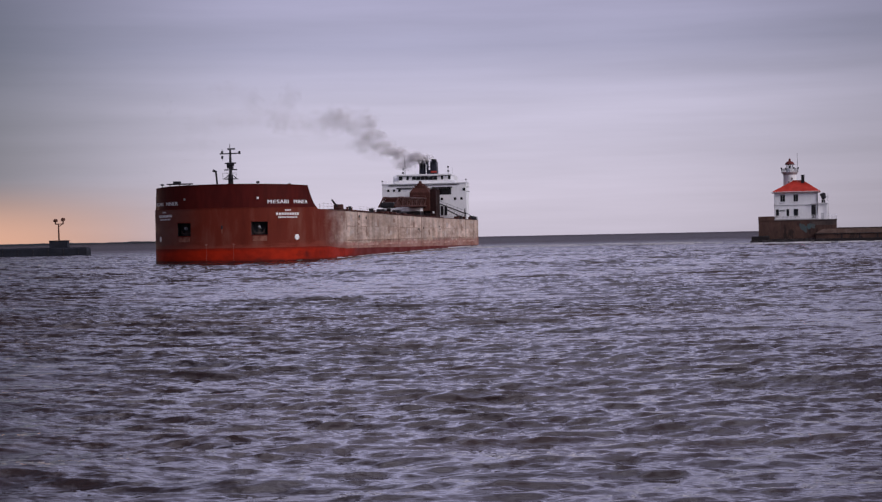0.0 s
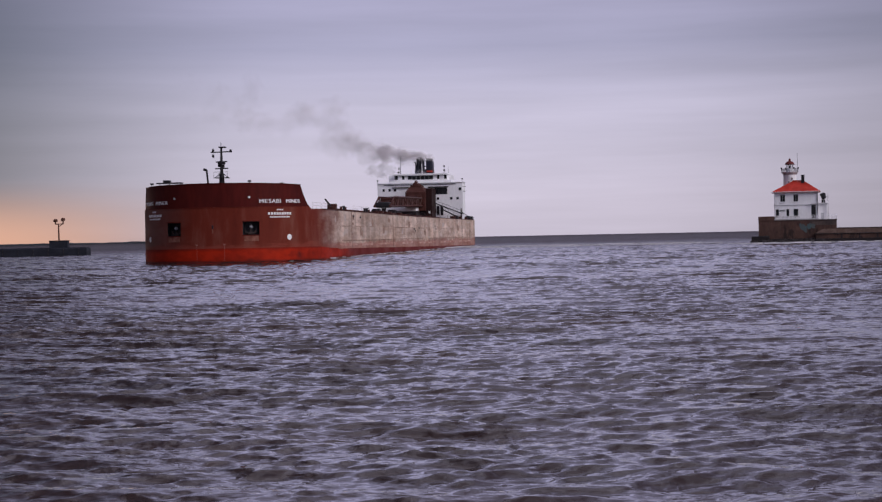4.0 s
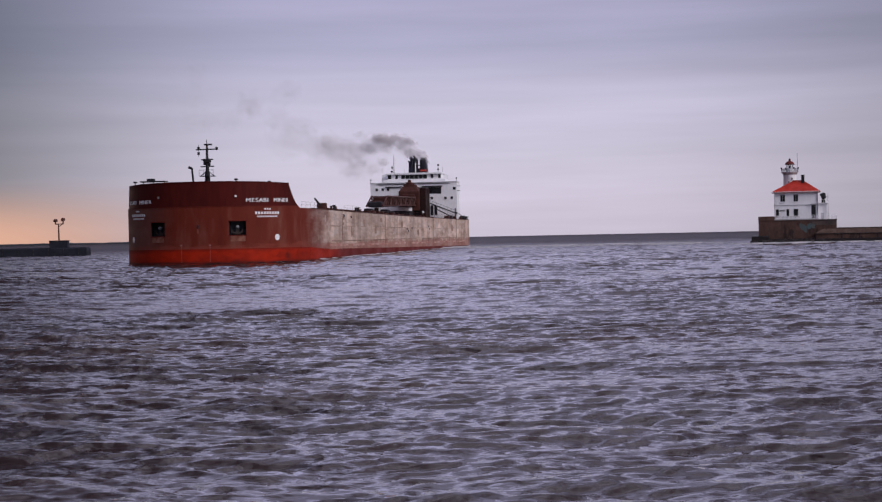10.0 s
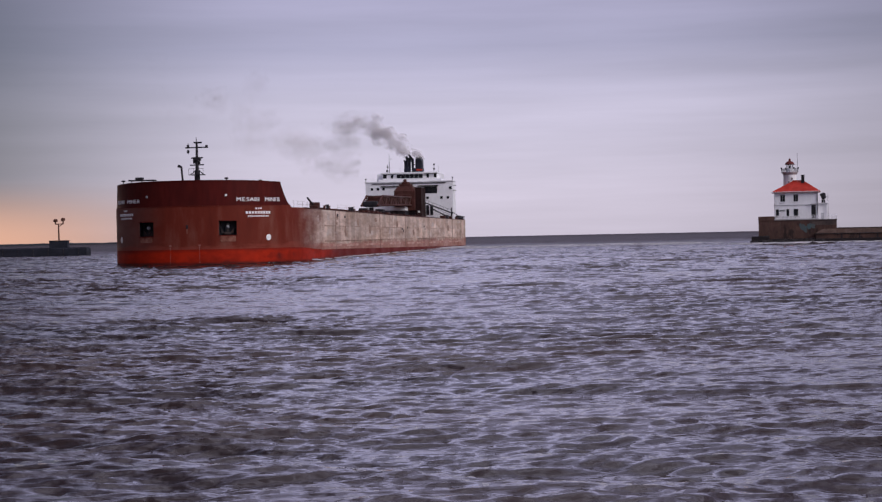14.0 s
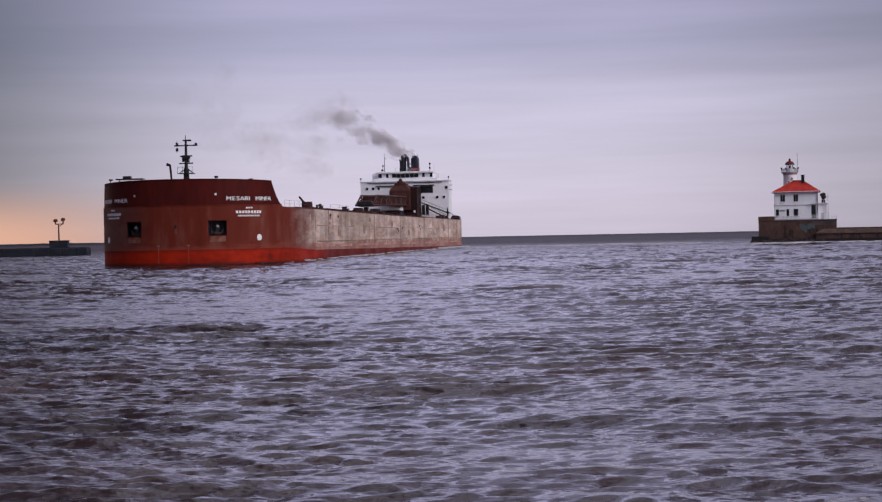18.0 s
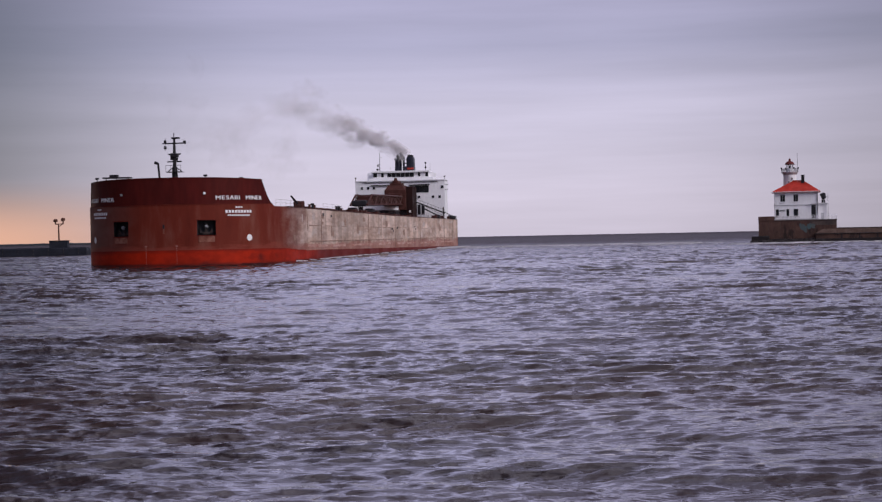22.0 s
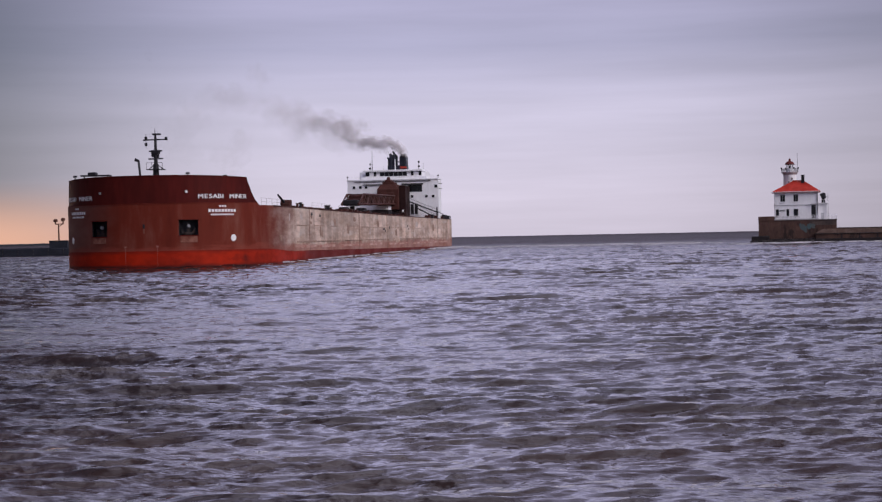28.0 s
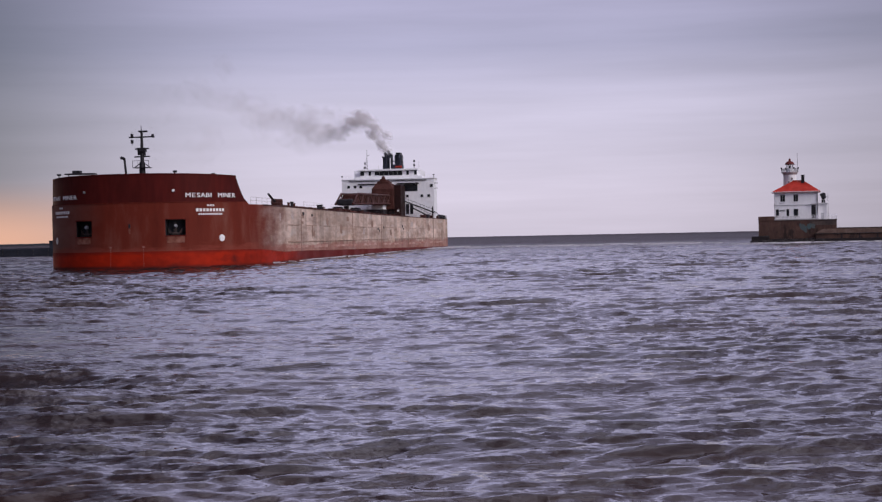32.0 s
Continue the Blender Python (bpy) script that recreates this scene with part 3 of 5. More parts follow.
SHIP = empty("cargo_ship", pose(-38.69, 249.34, 0, 0, 0, -96.936), "long red lake freighter with blunt bow and white deckhouse aft", "ship")


def make_hull():
    ths = sorted(set([90 - 2.5 * i for i in range(73)] + [s * angle_of_y(y) for s in (1, -1) for y in (5.35, 7.95)]), reverse=True)
    bowpts = [bow_point(t) for t in ths]
    # red bottom paint all round
    loop = [(STERN + 1.5, -BEAM), (STERN, -BEAM + 2), (STERN, BEAM - 2), (STERN + 1.5, BEAM)]
    loop += [(x, BEAM) for x in range(-290, -30, 13)] + bowpts + [(x, -BEAM) for x in range(-43, -300, -13)]
    boot = part("boot_top", prism(bmesh.new(), loop, -2.5, boot_z), "boot", SHIP, "bright red bottom paint along the waterline")
    # bow shell with two anchor pockets
    path = [(-38.0, BEAM), (-33.0, BEAM)] + bowpts + [(-33.0, -BEAM), (-38.0, -BEAM)]
    bm = bmesh.new()
    cols = []
    for x, y in path:
        zs = [boot_z(x), 3.4, 4.65, 6.9, 8.2, side_z(x)]
        cols.append([bm.verts.new((x, y, z)) for z in zs])
    holes = {1: [], -1: []}
    for a, b in zip(cols, cols[1:]):
        ym = (a[0].co.y + b[0].co.y) / 2
        for k in range(5):
            if k == 2 and 5.3 < abs(ym) < 8.0 and a[0].co.x > -20:
                holes[1 if ym > 0 else -1].append((a[k].co.copy(), b[k].co.copy(), b[k + 1].co.copy(), a[k + 1].co.copy()))
                continue
            bm.faces.new((a[k], b[k], b[k + 1], a[k + 1]))
    for f in bm.faces:
        f.smooth = True
    part("bow_shell", bm, "side", SHIP, "rust-red painted blunt bow plating")
    for side, quads in holes.items():
        bm = bmesh.new()
        inner = [[bm.verts.new(v + Vector((-1.5, 0, 0))) for v in q] for q in quads]
        outer = [[bm.verts.new(v) for v in q] for q in quads]
        for q in inner:
            bm.faces.new(q)
        for o, q in zip(outer, inner):
            bm.faces.new((o[0], o[1], q[1], q[0]))
            bm.faces.new((o[2], o[3], q[3], q[2]))
        for o, q, (i, j) in ((outer[0], inner[0], (0, 3)), (outer[-1], inner[-1], (1, 2))):
            bm.faces.new((o[i], q[i], q[j], o[j]))
        pocket = part("anchor_pocket", bm, "dark", SHIP, "dark square anchor pocket in the bow")
        s = (arc_at_y(5.35) + arc_at_y(7.95)) / 2
        m = bow_pose(s, side, 0, -0.75)
        bm = bmesh.new()
        box(bm, -0.2, 0.2, 4.95, 6.55, -0.2, 0.12, 0.07)
        box(bm, -0.55, 0.55, 4.72, 5.12, -0.3, 0.25, 0.12)
        for sx in (-1, 1):
            prism(bm, [(sx * 0.42, 4.85), (sx * 0.95, 5.0), (sx * 1.02, 5.75), (sx * 0.66, 5.3)], -0.12, 0.16)
        bm.transform(m)
        anchor = part("anchor", bm, "anchor", pocket, "dark grey stockless anchor stowed in its pocket")
        bm = tube(bmesh.new(), (0.05, 5.95, 0.1), (0.05, 6.05, 0.42), 0.3, 0.22, 12)
        bm.transform(m)
        part("shackle", bm, "lhgrey", anchor, "grey worn shackle")
        s0, s1 = arc_at_y(5.25), arc_at_y(8.05)
        for z0, z1 in ((4.53, 4.65), (6.9, 7.02)):
            bm = bmesh.new()
            for k in range(4):
                q = boxed(-(s1 - s0) / 8 - 0.02, (s1 - s0) / 8 + 0.02, z0, z1, -0.05, 0.09)
                q.transform(bow_pose(s0 + (s1 - s0) * (k + 0.5) / 4, side, 0, 0))
                me = bpy.data.meshes.new("tmp")
                q.to_mesh(me)
                q.free()
                bm.from_mesh(me)
                bpy.data.meshes.remove(me)
            part("pocket_lip", bm, "hull", pocket)
        # scraped plating below the pocket
        bm = boxed(-1.22, 1.22, 3.62, 4.5, 0.0, 0.03, 0.01)
        bm.transform(bow_pose(s, side, 0, 0.0))
        part("scrape_plate", bm, "scrape", SHIP, "rusty scraped plating under the anchor")
    # long parallel sides, plate by plate
    seams = [-38.0, -52.0, -70.0, -88.0, -106.0, -126.0, -147.0, -171.0, -197.0, -218.0, -238.0, -259.0, -281.0, STERN + 1.2]
    for side in (1, -1):
        for i, (a, b) in enumerate(zip(seams, seams[1:])):
            n = 3
            xs = [a + (b - a) * k / n - (0.05 if k == n else 0) for k in range(n + 1)]
            for row, (low, high) in enumerate(((lambda x: boot_z(x) + 0.01, lambda x: 3.42), (lambda x: 3.42, lambda x: 6.1), (lambda x: 6.1, side_z))):
                bm = bmesh.new()
                proud = 0.0 if (i + row) % 2 else 0.03
                out = [[bm.verts.new((x, side * (BEAM + proud), z)) for z in (low(x), high(x))] for x in xs]
                inn = [[bm.verts.new((x, side * (BEAM - 0.3), z)) for z in (low(x), high(x))] for x in xs]
                for k in range(n):
                    bm.faces.new((out[k][0], out[k + 1][0], out[k + 1][1], out[k][1]))
                    bm.faces.new((inn[k][1], inn[k + 1][1], inn[k + 1][0], inn[k][0]))
                    bm.faces.new((out[k][1], out[k + 1][1], inn[k + 1][1], inn[k][1]))
                    bm.faces.new((out[k][0], inn[k][0], inn[k + 1][0], out[k + 1][0]))
                for k in (0, n):
                    bm.faces.new((out[k][0], out[k][1], inn[k][1], inn[k][0]))
                part("shell_plate", bm, "side", SHIP)
        # rubbed and rusty marks left by lock walls and fenders
        rub = random.Random(31 + side)
        for x, z, w, h, tone in ((-28.4, 3.95, 2.2, 1.3, "smudge"), (-53.7, 7.75, 2.4, 0.9, "smudge"), (-53.2, 6.55, 2.0, 0.5, "smudge"), (-39.6, 6.6, 0.5, 3.6, "smudge"), (-62.2, 5.1, 0.7, 2.2, "smudge"),
                                 (-64.0, 4.6, 0.45, 1.8, "smudge"), (-35.2, 7.4, 0.9, 1.4, "chalk"), (-45.0, 7.6, 2.6, 1.5, "chalk"), (-77.0, 6.9, 0.8, 2.0, "smudge"), (-92.0, 5.4, 1.0, 2.4, "smudge"),
                                 (-100.0, 7.7, 1.2, 1.1, "smudge"), (-121.0, 5.2, 1.2, 2.0, "chalk"), (-133.0, 6.9, 1.3, 1.6, "smudge"), (-163.0, 4.9, 1.6, 1.9, "smudge"), (-205.0, 7.2, 2.0, 1.6, "chalk"), (-246.0, 6.4, 2.0, 2.6, "smudge")):
            bm = bmesh.new()
            ring = []
            w = w * (1.0 if x > -56 else 3.0)
            for q in range(14):
                t = 2 * math.pi * q / 14
                ring.append((x + w / 2 * math.copysign(abs(math.cos(t)) ** 0.6, math.cos(t)) * rub.uniform(0.55, 1.1), z + h / 2 * math.copysign(abs(math.sin(t)) ** 0.6, math.sin(t)) * rub.uniform(0.55, 1.1)))
            f = bm.faces.new([bm.verts.new((p, side * (BEAM + 0.032), q)) for p, q in ring])
            got = bmesh.ops.extrude_face_region(bm, geom=[f])
            bmesh.ops.translate(bm, verts=[v for v in got["geom"] if isinstance(v, bmesh.types.BMVert)], vec=(0, side * 0.012, 0))
            part("rub_mark", bm, tone, SHIP)
        for x in (-52.0, -106.0, -147.0, -197.0, -259.0):
            part("seam_strip", boxed(x - 0.11, x + 0.11, side * BEAM - 0.05, side * BEAM + 0.09 * side + (0.05 if side < 0 else 0), boot_z(x), side_z(x) - 0.05), "seam", SHIP)
        for x, z, w, h in ((-142, 5.8, 1.6, 0.5), (-144, 5.3, 0.7, 0.5), (-151, 6.1, 0.8, 0.5), (-185.5, 6.6, 1.2, 0.45), (-187, 5.9, 1.0, 0.4), (-54, 8.1, 1.2, 0.5), (-62, 7.9, 0.9, 0.4)):
            part("scupper", boxed(x - w / 2, x + w / 2, side * BEAM - 0.1, side * BEAM + 0.11 * side, z - h / 2, z + h / 2), "dark", SHIP)
        for a, b in ((-41.0, -50.0), (-56.0, -66.0), (-73.0, -79.0), (-108.0, -139.0), (-152.0, -168.0), (-199.0, -214.0), (-222.0, -236.0)):
            part("plate_lap", boxed(b, a, side * BEAM - 0.02, side * BEAM + 0.075 * side, 6.05, 6.15), "lap", SHIP)
        for x0, x1, z in ((-39.5, -58.0, 2.5), (-61.0, -77.0, 2.45), (-84.0, -112.0, 2.35), (-118.0, -139.0, 2.3), (-150.0, -186.0, 2.2), (-196.0, -240.0, 2.1), (-246.0, -288.0, 2.0)):
            bm = bmesh.new()
            ring = [(x0 + (x1 - x0) * i / 9, z + 0.24 + rub.uniform(-0.1, 0.1)) for i in range(10)] + [(x1 + (x0 - x1) * i / 9, z - 0.2 + rub.uniform(-0.1, 0.1)) for i in range(10)]
            f = bm.faces.new([bm.verts.new((p, side * (BEAM + 0.034), q)) for p, q in ring])
            got = bmesh.ops.extrude_face_region(bm, geom=[f])
            bmesh.ops.translate(bm, verts=[v for v in got["geom"] if isinstance(v, bmesh.types.BMVert)], vec=(0, side * 0.012, 0))
            part("fender_scuff", bm, "scuff", SHIP)
        # rubbing strake and the dark weld line under the deck edge
        bm = bmesh.new()
        for x0, x1, z0, z1 in ((-41, -57, 3.28, 3.46), (-58, -82, 3.3, 3.42), (-88, -128, 3.33, 3.43), (-131, -160, 3.32, 3.42), (-170, -212, 3.32, 3.42), (-215, -262, 3.3, 3.42)):
            box(bm, x1, x0, side * BEAM - (0.02 if side > 0 else 0.14), side * BEAM + (0.14 if side > 0 else 0.02), z0, z1)
        part("rubbing_strake", bm, "lap", SHIP)
        bm = bmesh.new()
        for x0, x1 in ((-24, -150), (-150, STERN + 2)):
            za, zb = side_z(x0) + 0.0, side_z(x1)
            vs = []
            for x, z in ((x0, za), (x1, zb)):
                for yy in (BEAM - 0.35, BEAM + 0.07):
                    for dz in (-0.1, 0.06):
                        vs.append(bm.verts.new((x, side * yy, z + dz)))
            for q in ((0, 1, 3, 2), (4, 5, 7, 6), (0, 1, 5, 4), (2, 3, 7, 6), (1, 3, 7, 5), (0, 2, 6, 4)):
                bm.faces.new([vs[i] for i in q])
        part("deck_edge", bm, "brown", SHIP)
    # transom
    part("transom", boxed(STERN - 0.05, STERN + 1.6, -BEAM + 0.05, BEAM - 0.05, 0.45, 9.45, 0.5), "side", SHIP)
    # main deck
    dl = [(STERN + 1, -BEAM + 0.32), (STERN + 1, BEAM - 0.32)] + [(x, BEAM - 0.32) for x in (-200, -100, -30)]
    dl += [bow_point(t, 0.4) for t in range(88, -90, -6)] + [(x, -BEAM + 0.32) for x in (-30, -100, -200)]
    part("main_deck", prism(bmesh.new(), dl, 8.5, 8.85), "deck", SHIP)
    # raised forecastle, closed at its after end, and the side wings that sweep down to the deck
    ta = angle_of_x(-15.8)
    fl = [bow_point(ta - 2 * ta * k / 60, 0.16) for k in range(61)]
    bm = prism(bmesh.new(), fl, 9.38, lambda x: 13.08 + 0.03 * (x + 15.8))
    part("forecastle", bm, "maroon", SHIP, "dark maroon raised forecastle band")
    bm = bmesh.new()
    lo = [bm.verts.new((*bow_point(ta - 2 * ta * k / 60, 0.10), 13.02 + 0.03 * (bow_point(ta - 2 * ta * k / 60)[0] + 15.8))) for k in range(61)]
    hi = [bm.verts.new((*bow_point(ta - 2 * ta * k / 60, 0.10), 13.2 + 0.03 * (bow_point(ta - 2 * ta * k / 60)[0] + 15.8))) for k in range(61)]
    l2 = [bm.verts.new((*bow_point(ta - 2 * ta * k / 60, 0.36), 13.02 + 0.03 * (bow_point(ta - 2 * ta * k / 60)[0] + 15.8))) for k in range(61)]
    h2 = [bm.verts.new((*bow_point(ta - 2 * ta * k / 60, 0.36), 13.2 + 0.03 * (bow_point(ta - 2 * ta * k / 60)[0] + 15.8))) for k in range(61)]
    for k in range(60):
        for p, q in ((lo, hi), (hi, h2), (h2, l2)):
            bm.faces.new((p[k], p[k + 1], q[k + 1], q[k]))
    part("bulwark_cap", bm, "maroon", SHIP)
    for side in (1, -1):
        bm = bmesh.new()
        n = 8
        outl, inl = [], []
        for k in range(n + 1):
            x = -15.8 - 2.7 * k / n
            u = k / n
            z = 9.42 + 3.66 * max(0.0, (1 - u * 1.0)) ** 1.7
            y = bow_point(angle_of_x(x), 0.16)[1]
            outl.append((bm.verts.new((x, side * y, 9.05)), bm.verts.new((x, side * y, z))))
            inl.append((bm.verts.new((x, side * (y - 0.3), 9.05)), bm.verts.new((x, side * (y - 0.3), z))))
        for k in range(n):
            bm.faces.new((outl[k][0], outl[k + 1][0], outl[k + 1][1], outl[k][1]))
            bm.faces.new((inl[k][0], inl[k + 1][0], inl[k + 1][1], inl[k][1]))
            bm.faces.new((outl[k][1], outl[k + 1][1], inl[k + 1][1], inl[k][1]))
        part("bulwark_wing", bm, "maroon", SHIP)
    # thin knuckle strake between the two reds
    bm = bmesh.new()
    kl = [bow_point(ta - 2 * ta * k / 60, -0.06) for k in range(61)]
    prism(bm, kl, 9.3, 9.4)
    part("knuckle_strake", bm, "hull", SHIP)
    # draught marks and load discs
    for y in (-2.45, 2.3):
        side = 1 if y > 0 else -1
        for k in range(9):
            z = 0.35 + k * 0.33
            w = 0.045 if k < 8 else 0.16
            bm = boxed(-w, w, z, z + (0.12 if k < 8 else 0.18), 0.0, 0.02)
            bm.transform(bow_pose(arc_at_y(abs(y)), side, 0, 0.0))
            part("draught_mark", bm, "mark", SHIP)
    for side in (1, -1):
        bm = bmesh.new()
        bmesh.ops.create_circle(bm, cap_ends=True, segments=20, radius=0.5)
        q = bmesh.ops.extrude_face_region(bm, geom=bm.faces[:])
        bmesh.ops.translate(bm, verts=[v for v in q["geom"] if isinstance(v, bmesh.types.BMVert)], vec=(0, 0, 0.02))
        bm.transform(bow_pose(arc_at_y(12.2), side, 4.18, 0.0))
        part("thruster_mark", bm, "letter", SHIP, "round white thruster mark")
        bm = boxed(-0.17, 0.17, -0.17, 0.17, 0, 0.12, 0.04)
        bm.transform(bow_pose(arc_at_y(6.45), side, 10.98, -0.06))
        part("bow_light", bm, "letter" if side > 0 else "grey", SHIP)
    # fairlead in the stem
    bm = boxed(-0.15, 0.15, 5.75, 6.35, -0.06, 0.06, 0.05)
    bm.transform(bow_pose(0.35, 1, 0, 0))
    part("bow_fairlead", bm, "dark", SHIP)
    bm = boxed(-0.12, 0.12, 5.0, 5.7, 0.0, 0.03)
    bm.transform(bow_pose(0.35, 1, 0, 0))
    part("rust_run", bm, "scrape", SHIP)
    # name on each bow, letter by letter
    s0, s1 = arc_at_y(7.95), arc_at_y(13.72)
    word = "MESABI MINER"
    wide = {"I": 0.55, "M": 1.25, " ": 1.3}
    total = sum(wide.get(ch, 1.0) for ch in word)
    for side in (1, -1):
        pos = 0.0
        for ch in word:
            w = wide.get(ch, 1.0)
            f = (pos + w / 2) / total
            pos += w
            if ch == " ":
                continue
            s = s0 + (s1 - s0) * f if side > 0 else s1 - (s1 - s0) * f
            me = glyph(ch, 0.88)
            me.transform(Matrix.Diagonal((1.3, 1, 1, 1)))
            bm = bmesh.new()
            bm.from_mesh(me)
            me.transform(Matrix.Translation((0.05, 0.0, 0.004)))
            bm.from_mesh(me)
            bm.to_mesh(me)
            bm.free()
            me.transform(bow_pose(s, side, 10.02, -0.13))
            me.materials.clear()
            me.materials.append(M["letter"])
            ob = new("letter", me)
            ob.parent = SHIP
        # three unread lines below it
        mid = arc_at_y(11.0)
        for z, h, width, n in ((8.85, 0.24, 1.35, 3), (8.2, 0.42, 4.8, 9), (7.62, 0.24, 4.0, 12)):
            for k in range(n):
                q = boxed(-width / n * 0.36, width / n * 0.36, -h / 2, h / 2, 0, 0.015)
                q.transform(bow_pose(mid + side * ((k + 0.5) / n - 0.5) * width, side, z, 0.01))
                part("lettering_bar", q, "letter", SHIP)


M["anchor"] = mat("anchor_steel", (0.028, 0.025, 0.027), 0.7, other=(0.05, 0.03, 0.025), scale=2, gloss=0.1)
M["lap"] = mat("plate_lap_paint", (0.36, 0.24, 0.19), 0.7, other=(0.26, 0.16, 0.12), scale=0.4)
M["smudge"] = mat("rust_smudge", (0.20, 0.115, 0.085), 0.7, other=(0.34, 0.22, 0.17), scale=0.9, stretch=(1, 1, 0.6))
M["chalk"] = mat("chalky_paint", (0.50, 0.42, 0.40), 0.7, other=(0.40, 0.31, 0.27), scale=0.8)
M["scuff"] = mat("scuffed_pink", (0.52, 0.35, 0.30), 0.75, other=(0.33, 0.13, 0.10), scale=0.5, stretch=(0.4, 1, 1.5))
M["seam"] = mat("seam_brown", (0.32, 0.205, 0.17), 0.7, other=(0.20, 0.115, 0.095), scale=0.8)
M["mark"] = mat("worn_white", (0.36, 0.17, 0.14), 0.6, scale=3)
M["scrape"] = mat("scraped_plate", (0.25, 0.105, 0.075), 0.7, other=(0.13, 0.035, 0.022), scale=1.1, amount=0.5)
make_hull()


def make_wash():
    """Thin broken foam along the waterline."""
    rnd = random.Random(21)
    bm = bmesh.new()
    spots = [(rnd.uniform(-300, -30), BEAM + rnd.uniform(0.05, 0.5), 0.0) for _ in range(110)]
    for k in range(9):
        s = rnd.uniform(0, ARC[-1][0])
        q, n = on_bow(s, 1 if rnd.random() < 0.7 else -1)
        q = q + n * rnd.uniform(0.1, 0.9)
        spots.append((q.x, q.y, 0.0))
    spots += [(rnd.uniform(-330, -303), rnd.uniform(-14, 18), 0.0) for _ in range(40)]
    for x, y, z in spots:
        lx, ly = rnd.uniform(0.8, 5.5), rnd.uniform(0.06, 0.2)
        ang = rnd.uniform(-0.2, 0.2)
        top = rnd.uniform(0.03, 0.1) if x > -30 else rnd.uniform(0.12, 0.34)
        ring = []
        for i in range(9):
            a = 2 * math.pi * i / 9
            r = rnd.uniform(0.65, 1.1)
            u, v = lx * r * math.cos(a), ly * r * math.sin(a)
            ring.append((x + u * math.cos(ang) - v * math.sin(ang), y + u * math.sin(ang) + v * math.cos(ang)))
        prism(bm, ring, -0.15, top)
    tagged(part("foam", bm, "foam", SHIP, "thin white foam along the waterline"), kind="stuff")


M["foam"] = mat("foam_white", (0.58, 0.55, 0.58), 0.8, other=(0.24, 0.22, 0.26), scale=1.5, bump=0.3)
make_wash()


def make_foredeck():
    z = 13.05
    # foremast with yards, lamps and a platform
    mast = part("foremast", tube(bmesh.new(), (-15, 0.1, z), (-15, 0.1, 19.9), 0.36, 0.17, 10), "dark", SHIP, "dark lattice-like foremast with yards and lamps")
    for zz, w, r in ((19.05, 1.9, 0.10), (17.35, 1.0, 0.11), (16.2, 1.15, 0.10)):
        part("yard", tube(bmesh.new(), (-15, 0.1 - w, zz), (-15, 0.1 + w, zz + 0.04), r, n=6), "dark", mast)
    part("radar_scanner", boxed(-15.25, -14.75, -0.35, 0.95, 19.75, 20.0, 0.06), "dark", mast)
    part("topmast", tube(bmesh.new(), (-15, 0.05, 19.8), (-15, 0.05, 20.75), 0.07, 0.04, 6), "dark", mast)
    for y, zz in ((-1.35, 19.3), (1.75, 19.2), (-1.35, 18.4), (0.45, 16.6), (-0.35, 16.7)):
        part("mast_lamp", boxed(-15.2, -14.8, y - 0.17, y + 0.17, zz - 0.24, zz + 0.26, 0.05), "dark", mast)
    part("halyard", tube(bmesh.new(), (-15, -1.35, 17.9), (-15, -1.35, 19.9), 0.03, n=5), "dark", mast)
    part("mast_foot", tube(bmesh.new(), (-15, 0.1, z), (-15, 0.1, 15.4), 0.5, 0.42, 10), "dark", mast)
    part("mast_box", boxed(-15.4, -14.6, -0.5, 0.7, 16.9, 17.5, 0.08), "dark", mast)
    part("mast_platform", boxed(-15.9, -14.1, -1.1, 1.3, 14.55, 14.65, 0.02), "dark", mast)
    for y in (-1.1, 1.3):
        part("platform_stay", tube(bmesh.new(), (-15, y, 14.6), (-15, 0.1, 15.5), 0.07, n=5), "dark", mast)
    for y in (-1.1, -0.3, 0.5, 1.3):
        part("platform_post", tube(bmesh.new(), (-14.2, y, 14.6), (-14.2, y, 15.6), 0.03, n=5), "dark", mast)
    part("platform_rail", tube(bmesh.new(), (-14.2, -1.1, 15.6), (-14.2, 1.3, 15.6), 0.03, n=5), "dark", mast)
    # bent ventilator
    bm = tube(bmesh.new(), (-15, -2.3, z), (-15, -2.55, 16.0), 0.17, n=10)
    tube(bm, (-15, -2.52, 15.95), (-15, -3.1, 16.15), 0.19, 0.24, 10)
    part("ventilator", bm, "dark", SHIP)
    # gangway platform and small fittings on the bow
    part("bow_platform", boxed(-14.6, -13.2, -11.0, -6.6, 13.75, 13.95, 0.04), "dark", SHIP)
    part("platform_box", boxed(-14.4, -13.4, -9.9, -8.7, 13.95, 14.35, 0.08), "dark", SHIP)
    for y in (-10.6, -8.9, -7.0):
        part("platform_leg", tube(bmesh.new(), (-13.9, y, z), (-13.9, y, 13.8), 0.08, n=6), "dark", SHIP)
    for x, y, h in ((-14, 5.2, 1.0), (-14.6, 10.7, 0.5), (-13.5, -11.9, 0.85)):
        bm = tube(bmesh.new(), (x, y, z), (x, y, z + h * 0.75), 0.07, n=6)
        box(bm, x - 0.22, x + 0.22, y - 0.25, y + 0.3, z + h * 0.7, z + h, 0.06)
        part("deck_floodlight", bm, "dark", SHIP)
    # main deck forward: rail, winch and bollards on the port side
    rail(SHIP, [(-20.0, 14.9, 9.0), (-35.5, 15.6, 9.0)], 1.15, "lattice", 3.0, 0.02)
    rail(SHIP, [(-20.0, -14.9, 9.0), (-35.5, -15.6, 9.0)], 1.15, "lattice", 3.0, 0.02)
